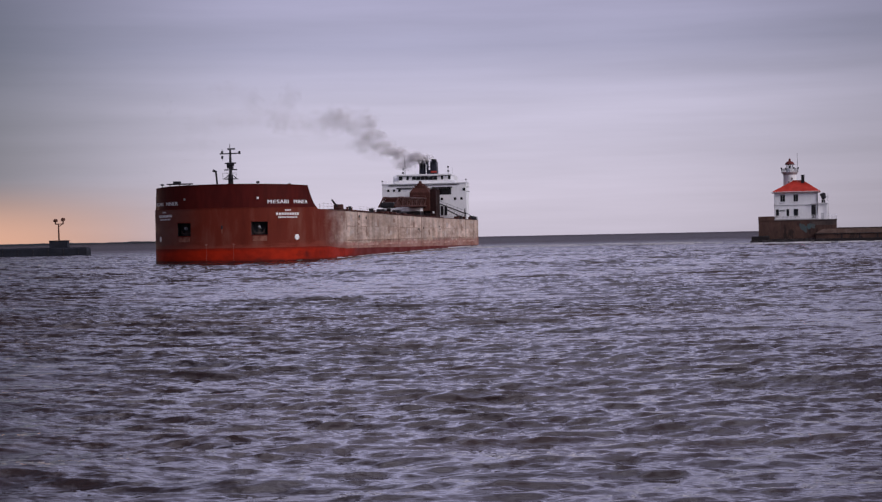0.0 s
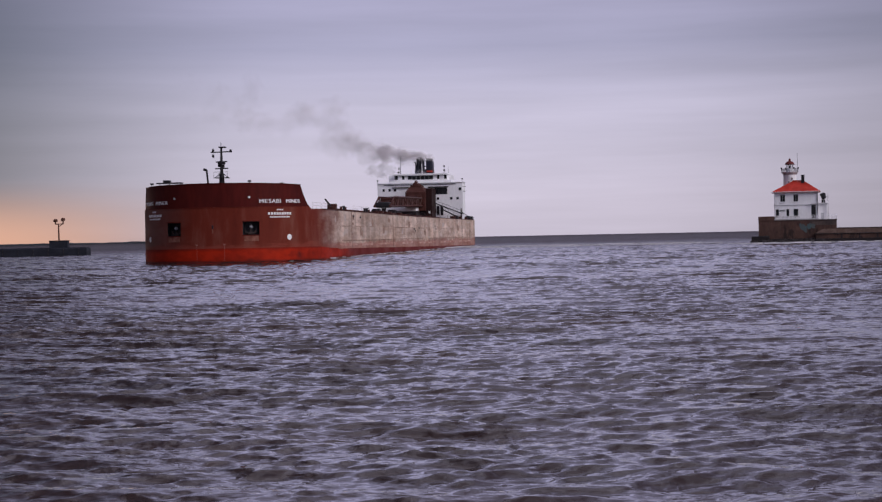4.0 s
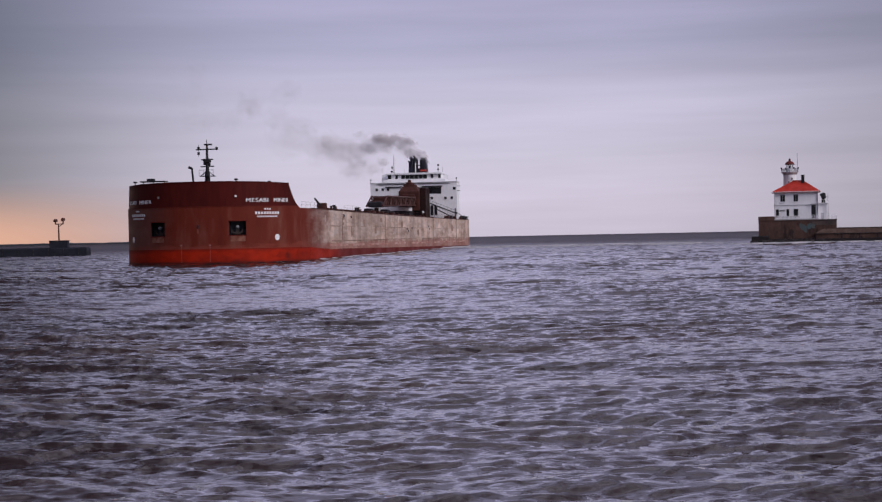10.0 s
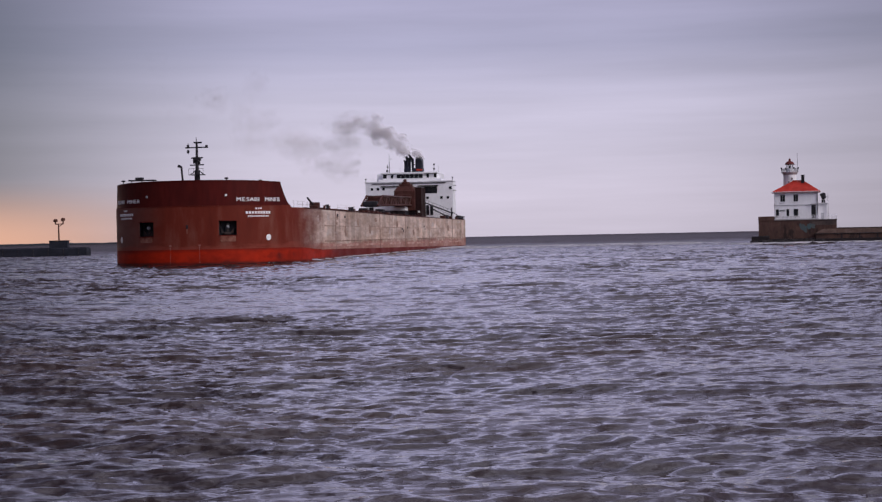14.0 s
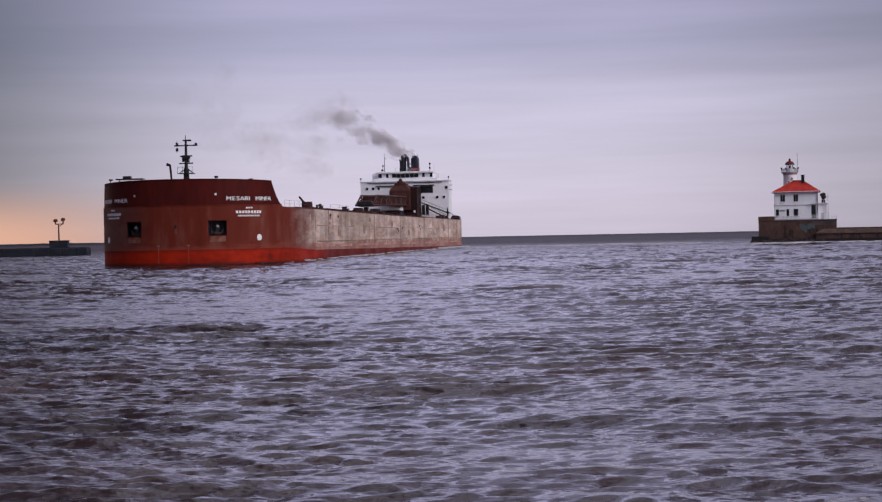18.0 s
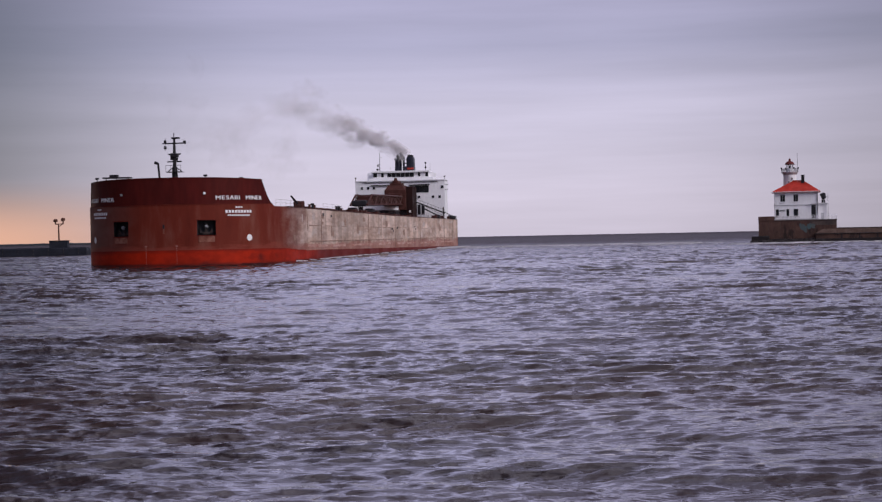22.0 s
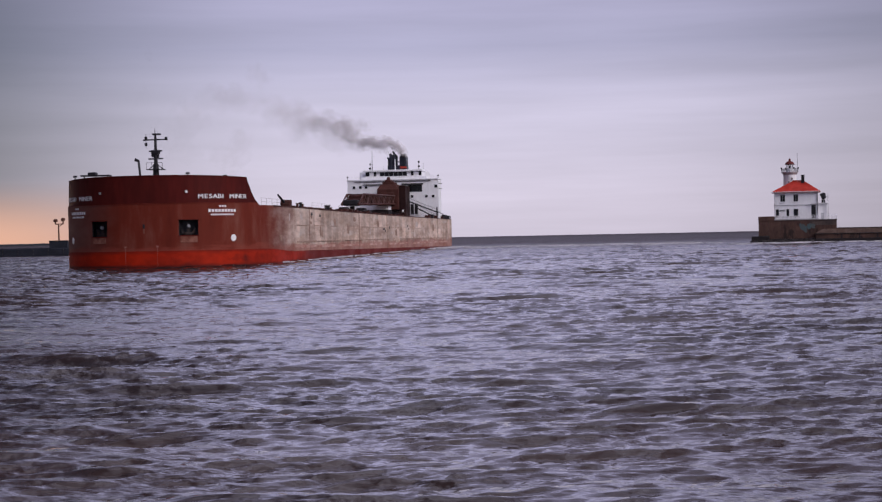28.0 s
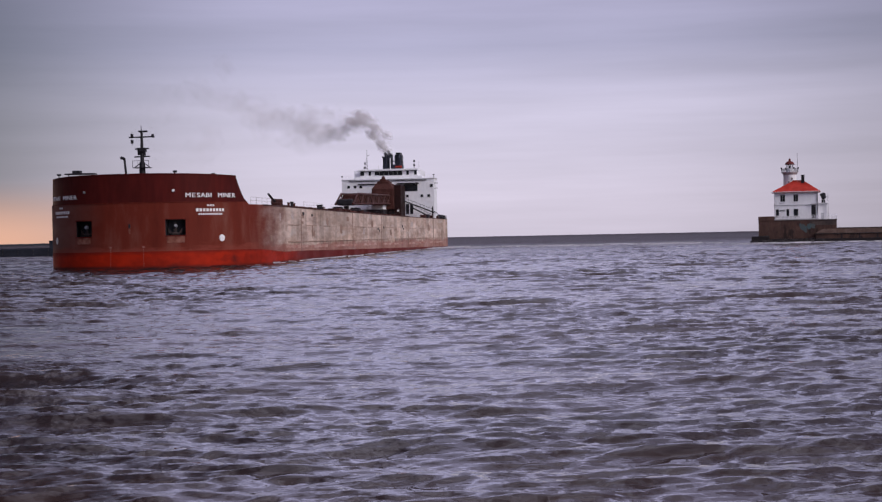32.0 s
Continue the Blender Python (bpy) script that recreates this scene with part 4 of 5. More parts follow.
    bm = boxed(-41.2, -39.0, 13.9, 15.3, 8.85, 9.75, 0.25)
    tube(bm, (-40.2, 13.6, 9.8), (-40.2, 15.35, 9.8), 0.5, n=16)
    part("mooring_winch", bm, "brown", SHIP, "rusty brown mooring winch on the deck edge")
    part("winch_boom", tube(bmesh.new(), (-38.8, 14.4, 9.9), (-35.2, 14.2, 11.0), 0.22, 0.16, 8), "dark", SHIP)
    for x, h, w in ((-49.8, 1.15, 0.3), (-52.6, 1.4, 0.35), (-54.3, 1.1, 0.3), (-76.8, 1.3, 0.35), (-79.6, 1.4, 0.4), (-81.2, 0.9, 0.5), (-91, 0.75, 0.7), (-108, 0.7, 0.6), (-127, 0.8, 0.8)):
        h, w = 0.78 * h, 0.72 * w
        bm = tube(bmesh.new(), (x, 14.4, 8.85), (x, 14.4, 8.95 + h), w, n=10)
        tube(bm, (x, 14.4, 8.9 + h), (x, 14.4, 9.05 + h), w * 1.35, n=10)
        part("deck_ventilator", bm, "dark" if h > 1 else "brown", SHIP)
    for x, y, w in ((-95.5, 14.9, 0.5), (-98.5, 14.7, 0.7), (-103, 14.9, 0.5), (-111, 14.6, 0.8)):
        part("deck_fitting", boxed(x - w, x + w, y - 0.4, y + 0.3, 8.85, 9.75, 0.1), "brown", SHIP)
    for k in range(24):
        x = -62.0 - 7.4 * k
        bm = boxed(x - 1.9, x + 1.9, -11.5, 11.5, 8.85, 9.62, 0.08)
        box(bm, x - 1.75, x + 1.75, -11.7, 11.7, 9.62, 9.8, 0.05)
        part("hatch_cover", bm, "deck" if k % 3 else "brown", SHIP)
    for x, y, w, h in ((-193.5, 2.6, 1.5, 2.9), (-197.5, 3.4, 1.1, 2.2), (-190.0, -1.5, 1.6, 3.2), (-203.0, 4.2, 1.0, 1.5)):
        bm = boxed(x - w, x + w, y - 1.1, y + 1.1, 8.85, 8.85 + h, 0.15)
        tube(bm, (x, y - 1.4, 8.85 + h * 0.75), (x, y + 1.4, 8.85 + h * 0.75), 0.5, n=12)
        part("boom_winch", bm, "dark", SHIP)
    for a, b in ((-56, -75), (-83, -150), (-150, -255)):
        rail(SHIP, [(a, 15.7, side_z(a)), (b, 15.7, side_z(b))], 1.1, "lattice", 9.0, 0.016)


make_foredeck()


def porthole(parent, x, y, z, w=0.62, h=0.62):
    """A framed dark window on the house front."""
    win = part("window", boxed(x, x + 0.07, y - w / 2, y + w / 2, z - h / 2, z + h / 2, 0.02), "glass", parent)
    bm = bmesh.new()
    for y0, y1, z0, z1 in ((y - w / 2 - 0.07, y + w / 2 + 0.07, z + h / 2, z + h / 2 + 0.07), (y - w / 2 - 0.07, y + w / 2 + 0.07, z - h / 2 - 0.07, z - h / 2),
                           (y - w / 2 - 0.07, y - w / 2, z - h / 2, z + h / 2), (y + w / 2, y + w / 2 + 0.07, z - h / 2, z + h / 2)):
        box(bm, x, x + 0.11, y0, y1, z0, z1)
    part("window_frame", bm, "white", win)


def make_house():
    X = -275.0
    house = part("deckhouse", boxed(-283, X, -14.8, 14.8, 8.8, 22.15, 0.12), "white", SHIP, "tall white deckhouse with small square windows")
    part("house_coaming", boxed(-283.1, X + 0.25, -15.0, 15.0, 22.15, 22.45, 0.05), "white", SHIP)
    part("engine_casing", boxed(-297, -283, -12, 9.5, 8.8, 25.4, 0.1), "white", SHIP)
    part("bridge_deck", boxed(-283, X - 0.6, -10.4, 10.9, 22.45, 23.2, 0.06), "white", SHIP)
    part("low_house", boxed(-263.5, -255, -11.8, 1.2, 8.8, 13.6, 0.05), "white", SHIP, "low white house under the boom")
    # dark lower half imitates the shadow beneath the white band
    part("low_house_skirt", boxed(-263.6, -254.9, -11.9, 1.3, 8.8, 12.35, 0.05), "dark", SHIP)
    for y in (-12.6, -10.55, -8.65):
        porthole(house, X, y, 20.0, 0.85, 0.85)
    for y in (4.7, 6.2, 10.85, 13.05):
        porthole(house, X, y, 16.75, 0.85, 0.85)
    porthole(house, X, 13.95, 19.95, 0.9, 0.95)
    for y in (-12.6, -9.5):
        porthole(house, X, y, 16.75, 0.8, 0.8)
    part("recess", boxed(X - 0.02, X + 0.08, 5.1, 9.5, 18.25, 20.5, 0.03), "glass", house, "wide dark window opening in the house front")
    part("recess_shelf", boxed(X, X + 1.2, 3.0, 9.9, 20.6, 20.95, 0.03), "dark", house)
    for y in (6.5, 8.0):
        part("recess_mullion", boxed(X + 0.06, X + 0.13, y - 0.06, y + 0.06, 18.25, 20.5), "dark", house)
    # dark strip standing for a shadow line below the bridge deck
    part("beam", boxed(X, X + 0.5, -9.6, -3.6, 20.65, 20.95, 0.03), "dark", house)
    for y0, y1 in ((5.7, 6.7), (7.0, 8.0)):
        part("house_door", boxed(X, X + 0.1, y0, y1, 11.0, 14.3, 0.03), "dark", house)
    # thin dark box drawn where the bridge deck throws its shadow line
    part("deck_edge_shade", boxed(X, X + 0.35, -12.4, 12.4, 21.7, 21.85, 0.02), "dark", house, "dark strip in place of the shadow under the bridge deck edge")
    # side posts and lamps at the house corners
    for y in (-14.7, 14.7):
        part("corner_post", tube(bmesh.new(), (X - 0.3, y, 22.4), (X - 0.3, y, 23.4), 0.09, n=6), "grey", SHIP)
        part("corner_lamp", boxed(X - 0.5, X - 0.1, y - 0.25, y + 0.25, 23.2, 23.6, 0.06), "dark", SHIP)
    for z in (19.0, 20.6):
        part("side_bracket", boxed(X - 0.6, X - 0.2, 14.8, 15.9, z, z + 0.2), "grey", SHIP)
    # wheelhouse
    br = part("wheelhouse", boxed(-283, X - 1.4, -9.1, 9.4, 22.45, 25.0, 0.08), "white", SHIP, "white wheelhouse with a band of dark windows")
    part("wheelhouse_roof", boxed(-283.4, X - 0.6, -9.7, 9.7, 25.0, 25.55, 0.1), "white", SHIP)
    xf = X - 1.4
    spans = [(-8.95, -7.75), (-6.3, -5.5), (-4.3, -2.9), (-2.82, -1.42), (-1.34, 0.06), (0.14, 1.54), (1.62, 3.02), (3.1, 4.5), (5.85, 6.65), (8.35, 9.2)]
    for a, b in spans:
        big = -4 < a < 5
        part("bridge_window", boxed(xf, xf + 0.06, a, b, 23.5 if big else 23.6, 24.85, 0.02), "glass", br)
    # dark strip over the windows imitates the shadow line under the roof
    part("window_header", boxed(xf, xf + 0.1, -9.0, 9.25, 24.86, 24.99), "glass", br)
    part("bridge_visor", boxed(xf + 0.15, X - 0.7, -4.2, 5.5, 24.9, 24.99), "white", br)
    part("bridge_sill", boxed(xf, xf + 0.12, -4.1, 5.4, 23.3, 23.46, 0.02), "white", br)
    rail(SHIP, [(X - 0.2, -14.6, 22.45), (X - 0.2, -9.4, 22.45)], 0.9, "white", 1.7, 0.03)
    rail(SHIP, [(X - 0.2, 9.6, 22.45), (X - 0.2, 14.6, 22.45)], 0.9, "white", 1.7, 0.03)
    # top hamper
    m1 = part("radio_mast", tube(bmesh.new(), (-278, -7.0, 25.5), (-278, -7.0, 31.9), 0.12, 0.05, 8), "dark", SHIP, "thin dark radio mast on the wheelhouse")
    part("mast_arm", tube(bmesh.new(), (-278, -7.0, 30.0), (-278, -6.2, 30.2), 0.05, n=5), "dark", m1)
    part("mast_lamp", boxed(-278.2, -277.8, -7.9, -7.3, 27.2, 27.9, 0.08), "grey", m1)
    part("mast_lamp", boxed(-278.2, -277.8, -8.1, -7.4, 25.9, 26.5, 0.08), "dark", m1)
    part("mast_stay", tube(bmesh.new(), (-278, -7.6, 25.5), (-278, -7.6, 28.4), 0.06, n=5), "grey", m1)
    m2 = part("lamp_mast", tube(bmesh.new(), (-278, 8.2, 25.5), (-278, 8.2, 28.4), 0.07, n=6), "dark", SHIP)
    for z in (26.3, 27.7):
        part("mast_lamp", boxed(-278.2, -277.8, 7.95, 8.5, z, z + 0.6, 0.08), "dark", m2)
    part("whip_aerial", tube(bmesh.new(), (-278, 9.7, 25.5), (-278, 9.7, 27.8), 0.05, 0.03, 5), "grey", SHIP)
    part("whip_aerial", tube(bmesh.new(), (-279, -3.5, 25.5), (-279, -3.5, 27.0), 0.05, 0.03, 5), "grey", SHIP)
    # twin funnels
    f = part("funnel", boxed(-289, -284.2, 1.0, 3.4, 25.4, 30.7, 0.75), "navy", SHIP, "dark navy funnel with an orange band at its foot")
    part("funnel_band", boxed(-289.05, -284.1, 1.2, 3.45, 26.2, 27.0, 0.38), "orange", f, "orange band")
    part("funnel_cap", boxed(-288.5, -284.7, 1.4, 3.0, 30.68, 31.2, 0.15), "dark", f)
    f2 = part("exhaust_casing", boxed(-289, -284.45, -2.9, 3.5, 25.4, 27.4, 0.3), "navy", SHIP, "dark exhaust casing with upright pipes")
    for y, r, z in ((-1.75, 0.6, 30.8), (-0.75, 0.42, 31.5), (-2.5, 0.36, 29.6), (0.1, 0.42, 30.5)):
        bm = tube(bmesh.new(), (-285, y, 25.4), (-285, y, z), r, n=14)
        tube(bm, (-285, y + 0.05, z - 0.15), (-284.8, y - 0.45, z + 0.4), r * 0.85, r * 0.8, 12)
        part("exhaust_pipe", bm, "navy", f2)
    part("steam_pipe", tube(bmesh.new(), (-284.3, -0.35, 25.4), (-284.3, -0.35, 29.4), 0.15, n=10), "white", f2, "slim white pipe between the stacks")
    part("pipe_brace", boxed(-285.3, -284.7, -2.4, 1.2, 28.3, 28.6), "dark", f2)
    # unloading boom laid forward along the deck
    boom = part("boom_belt", boxed(-262, -196, -2.0, 2.0, 13.3, 14.4, 0.1), "brown", SHIP, "dark brown conveyor boom laid along the deck")
    z0, z1, w = 12.2, 15.6, 2.3
    for y in (-w, w):
        part("lower_chord", tube(bmesh.new(), (-264, y, z0 + 1.2), (-191, y, z0 + 0.55), 0.28, n=8), "brown", boom)
        part("upper_chord", tube(bmesh.new(), (-264, y, z1 + 0.3), (-200, y, z1), 0.28, n=8), "lattice", boom)
        part("nose_brace", tube(bmesh.new(), (-200, y, z1), (-191, y, z0 + 0.55), 0.25, n=8), "brown", boom)
        for k in range(12):
            xa, xb = -262 + 5.15 * k, -262 + 5.15 * (k + 1)
            part("lattice_bar", tube(bmesh.new(), (xa, y, z0 + 0.9 if k % 2 else z1), (xb, y, z1 if k % 2 else z0 + 0.9), 0.14, n=6), "lattice", boom)
            part("lattice_post", tube(bmesh.new(), (xb, y, z0 + 0.8), (xb, y, z1), 0.12, n=6), "lattice", boom)
    for k in range(13):
        x = -200 - 5.15 * k
        part("cross_bar", tube(bmesh.new(), (x, -w, z1), (x, w, z1), 0.12, n=6), "lattice", boom)
    part("belt_hood", boxed(-260, -201, -2.05, 2.05, 14.3, 15.45, 0.25), "brown", boom)
    for ob in (boom, *boom.children):
        for v in ob.data.vertices:
            v.co.z += 0.012 * max(0.0, -196.0 - v.co.x)
    part("boom_head", boxed(-197, -191.5, -2.0, 2.0, 12.4, 14.0, 0.4), "dark", boom)
    for x in (-194.5,):
        part("boom_cradle", boxed(x - 0.5, x + 0.5, -0.6, 0.6, 8.8, 12.3, 0.1), "dark", boom)
    # hopper casing at the boom's foot
    hop = part("hopper_casing", boxed(-274.9, -262, -3.3, 3.5, 12.4, 19.0, 0.3), "brown", SHIP, "brown steel hopper tower before the house")
    bm = bmesh.new()
    ring = [[bm.verts.new((cx, cy, z)) for cx, cy in ((-274.8 + k, -3.2 + k), (-262.2 - k, -3.2 + k), (-262.2 - k, 3.4 - k), (-274.8 + k, 3.4 - k))] for z, k in ((18.9, 0.0), (20.5, 1.1))]
    for i in range(4):
        bm.faces.new((ring[0][i], ring[0][(i + 1) % 4], ring[1][(i + 1) % 4], ring[1][i]))
    bm.faces.new(ring[1])
    part("hopper_shoulder", bm, "brown", hop)
    bm = bmesh.new()
    for z0_, z1_, ya, yb in ((20.4, 21.2, -1.8, 2.0), (21.1, 21.9, -0.9, 1.1)):
        box(bm, -270.0, -263.4, ya, yb, z0_, z1_, 0.25)
    lathe(bm, [(0.6, 21.8), (0.55, 22.5), (0.3, 22.8)], 12, (-264.6, 0.1))
    part("hopper_top", bm, "brown", hop)
    part("side_casing", boxed(-274.9, -264.0, 3.5, 5.5, 8.8, 20.0, 0.15), "casing", hop, "dark side casing")
    # solid dark block put where the recess below the hopper lies in shade
    part("hopper_legs", boxed(-274.5, -265.0, 0.0, 3.5, 8.8, 12.5, 0.1), "dark", hop, "dark block standing for the shaded recess under the hopper")
    for z in (12.5, 14.8, 17.1):
        part("hopper_rib", boxed(-262.02, -261.8, -3.3, 3.5, z, z + 0.25), "brown", hop)
    part("hopper_lamp", boxed(-264.0, -263.8, 4.3, 4.9, 11.6, 12.3, 0.05), "letter", hop)
    part("hopper_chute", boxed(-263, -261.2, -2.2, 2.2, 14.6, 17.8, 0.3), "brown", hop)
    # slanting stairs on the house front, with their strings and posts
    for (ya, za), (yb, zb) in (((5.0, 15.3), (14.9, 11.3)), ((7.9, 13.0), (14.8, 9.4))):
        st = part("stair_string", tube(bmesh.new(), (-272.6, ya, za), (-272.6, yb, zb), 0.2, n=6), "dark", SHIP)
        part("stair_rail", tube(bmesh.new(), (-272.4, ya, za + 1.0), (-272.4, yb, zb + 1.0), 0.06, n=5), "grey", st)
        for k in range(8):
            u = (k + 0.5) / 8
            y, z = ya + (yb - ya) * u, za + (zb - za) * u
            part("stair_post", tube(bmesh.new(), (-272.4, y, z), (-272.4, y, z + 1.0), 0.05, n=5), "grey", st)
    part("davit", tube(bmesh.new(), (-271, 14.6, 9.0), (-271, 14.6, 13.2), 0.25, 0.18, 8), "dark", SHIP)
    part("davit_arm", tube(bmesh.new(), (-271, 14.6, 11.9), (-286, 16.6, 9.9), 0.12, n=6), "dark", SHIP)
    for x, h in ((-243, 0.8), (-252, 1.1), (-262, 0.9), (-281, 0.9), (-292, 1.4), (-300, 1.3)):
        part("deck_locker", boxed(x - 1.2, x + 1.2, 14.0, 15.6, 8.9, 9.4 + h, 0.1), "dark" if h > 0.9 else "brown", SHIP)
    rail(SHIP, [(-276, 15.8, side_z(-276)), (-302.5, 15.8, side_z(-302))], 1.15, "dark", 3.3, 0.045)
    rail(SHIP, [(-303, 15.6, 9.45), (-303, -15.6, 9.45)], 1.15, "dark", 4.0, 0.045)


make_house()


# ---------------------------------------------------------------- lighthouse and its pier
TURN = -13.35        # the pier and its house lie at this angle


def make_lighthouse():
    lh = empty("lighthouse", pose(108, 455, 6.6, 0, 0, TURN), "white lighthouse house with a red hipped roof and round tower", "lighthouse")
    ox, oy, oz = 108.0, 455.0, 6.6

    def P(name, bm, material, parent=None, label=""):
        bm.transform(Matrix.Diagonal((0.973, 1, 1, 1)) @ Matrix.Translation((-ox, -oy, -oz)))
        return part(name, bm, material, parent or lh, label)
    x0, x1, y0, y1, zt = 101.4, 114.7, 455.0, 464.0, 14.95
    body = P("wall", boxed(x0, x1, y0, y1, 6.3, zt, 0.15), "white")
    P("string_course", boxed(x0 - 0.12, x1 + 0.12, y0 - 0.12, y1 + 0.12, 10.95, 11.2, 0.04), "lhtrim", body)
    P("plinth", boxed(x0 - 0.15, x1 + 0.15, y0 - 0.15, y1 + 0.15, 6.3, 6.95, 0.05), "lhtrim", body)
    # hipped roof with overhanging eaves
    bm = bmesh.new()
    e = 0.75
    lo = [bm.verts.new(v) for v in ((x0 - e, y0 - e, zt), (x1 + e, y0 - e, zt), (x1 + e, y1 + e, zt), (x0 - e, y1 + e, zt))]
    lo2 = [bm.verts.new((v.co.x, v.co.y, zt + 0.28)) for v in lo]
    r = [bm.verts.new((107.2, 459.5, 18.6)), bm.verts.new((110.4, 459.5, 18.6))]
    for i in range(4):
        bm.faces.new((lo[i], lo[(i + 1) % 4], lo2[(i + 1) % 4], lo2[i]))
    bm.faces.new(lo[::-1])
    for q in ((lo2[0], lo2[1], r[1], r[0]), (lo2[1], lo2[2], r[1]), (lo2[2], lo2[3], r[0], r[1]), (lo2[3], lo2[0], r[0])):
        bm.faces.new(q)
    roof = P("roof", bm, "roof", lh, "bright red hipped roof")
    P("gutter", boxed(x0 - e - 0.1, x1 + e + 0.1, y0 - e - 0.14, y0 - e, zt + 0.1, zt + 0.27, 0.03), "white", roof)
    P("ridge_cap", tube(bmesh.new(), (107.1, 459.5, 18.62), (110.5, 459.5, 18.62), 0.14, n=8), "roof", roof)
    P("chimney", boxed(109.7, 110.7, 458.2, 459.2, 17.0, 20.1, 0.05), "dark", roof, "dark brick chimney")
    P("chimney_cap", boxed(109.55, 110.85, 458.05, 459.35, 20.1, 20.3, 0.03), "dark", roof)
    # windows, upper and lower
    for x, z, w, h in ((103.97, 13.2, 1.4, 2.1), (107.95, 13.25, 1.35, 2.15)):
        bm = boxed(x - w / 2, x + w / 2, y0 - 0.04, y0 + 0.3, z - h / 2, z + h / 2)
        win = P("window", bm, "glass", body)
        P("window_sill", boxed(x - w / 2 - 0.15, x + w / 2 + 0.15, y0 - 0.22, y0, z - h / 2 - 0.2, z - h / 2, 0.03), "white", win)
        P("glazing_bar", boxed(x - 0.05, x + 0.05, y0 - 0.08, y0 - 0.03, z - h / 2, z + h / 2), "grey", win)
    for x, z, w, h in ((102.3, 8.92, 0.85, 1.95), (105.47, 8.88, 0.8, 2.05), (107.92, 8.9, 1.35, 2.1)):
        win = P("window", boxed(x - w / 2, x + w / 2, y0 - 0.04, y0 + 0.3, z - h / 2, z + h / 2), "glass", body)
        P("window_sill", boxed(x - w / 2 - 0.12, x + w / 2 + 0.12, y0 - 0.22, y0, z - h / 2 - 0.2, z - h / 2, 0.03), "white", win)
    P("name_plate", boxed(102.9, 104.6, y0 - 0.08, y0, 9.3, 9.75, 0.02), "grey", body)
    P("door", boxed(112.6, 113.9, y0 - 0.05, y0 + 0.2, 6.6, 11.2, 0.03), "dark", body, "tall dark door")
    P("door_hood", boxed(112.4, 114.1, y0 - 0.6, y0, 11.2, 11.4, 0.04), "lhtrim", body)
    P("downpipe", tube(bmesh.new(), (114.55, y0 - 0.15, 6.6), (114.55, y0 - 0.15, 14.9), 0.11, n=8), "grey", body)
    for x in (101.6,):
        P("corner_pipe", tube(bmesh.new(), (x, y0 - 0.12, 6.6), (x, y0 - 0.12, 14.9), 0.06, n=6), "lhtrim", body)
    # round tower at the back corner with gallery and lantern
    cx, cy = 106.25, 463.0
    tower = P("tower", lathe(bmesh.new(), [(2.2, 6.4), (2.12, 15.0), (2.05, 17.7), (2.0, 20.2), (2.0, 20.5)], 32, (cx, cy)), "white", lh, "round white tower")
    P("gallery", lathe(bmesh.new(), [(1.9, 20.3), (2.15, 20.75), (2.55, 21.2), (2.65, 21.5), (2.0, 21.55)], 32, (cx, cy)), "lhtrim", tower, "grey corbelled gallery")
    for k in range(16):
        a = 2 * math.pi * k / 16
        P("gallery_post", tube(bmesh.new(), (cx + 2.55 * math.cos(a), cy + 2.55 * math.sin(a), 21.5), (cx + 2.55 * math.cos(a), cy + 2.55 * math.sin(a), 22.45), 0.07, n=5), "lhgrey", tower)
    for z in (21.8, 22.12, 22.45):
        bm = bmesh.new()
        for k in range(28):
            a, b = 2 * math.pi * k / 28, 2 * math.pi * (k + 1) / 28
            tube(bm, (cx + 2.55 * math.cos(a), cy + 2.55 * math.sin(a), z), (cx + 2.55 * math.cos(b), cy + 2.55 * math.sin(b), z), 0.05, n=5)
        P("gallery_rail", bm, "lhgrey", tower)
    for a in (0.0, 120.0, 180.0, 300.0):
        ax, ay = cx + 2.6 * math.cos(radians(a)), cy + 2.6 * math.sin(radians(a))
        P("gallery_lamp", boxed(ax - 0.22, ax + 0.22, ay - 0.22, ay + 0.22, 22.3, 22.85, 0.06), "dark", tower)
    for x, z in ((105.9, 18.2), (106.9, 19.3)):
        P("tower_window", boxed(x - 0.2, x + 0.2, cy - 2.2, cy - 1.6, z - 0.3, z + 0.3), "lhgrey", tower)
    lan = P("lantern_wall", lathe(bmesh.new(), [(1.2, 21.5), (1.2, 22.4), (1.1, 22.5)], 12, (cx, cy)), "white", lh)
    P("lantern_glass", lathe(bmesh.new(), [(1.06, 22.45), (1.06, 23.85)], 12, (cx, cy)), "lanternglass", lan, "clear lantern panes")
    P("lens", lathe(bmesh.new(), [(0.12, 22.4), (0.3, 22.7), (0.34, 23.1), (0.25, 23.5)], 12, (cx, cy)), "lhgrey", lan)
    for k in range(8):
        a = 2 * math.pi * (k + 0.3) / 8
        P("lantern_bar", tube(bmesh.new(), (cx + 1.08 * math.cos(a), cy + 1.08 * math.sin(a), 22.4), (cx + 1.08 * math.cos(a), cy + 1.08 * math.sin(a), 23.9), 0.06, n=5), "dark", lan)
    P("lantern_roof", lathe(bmesh.new(), [(1.0, 23.7), (1.6, 23.75), (1.55, 23.95), (1.0, 24.55), (0.35, 24.95), (0.3, 25.05)], 20, (cx, cy)), "lantern", lan, "dark red lantern dome")
    P("ball_vent", lathe(bmesh.new(), [(0.2, 24.95), (0.38, 25.15), (0.34, 25.4), (0.1, 25.55), (0.05, 25.9)], 14, (cx, cy)), "lantern", lan)
    P("aerial", tube(bmesh.new(), (108.65, 463.2, 21.0), (108.65, 463.2, 27.1), 0.09, 0.05, 6), "lhgrey", lh)
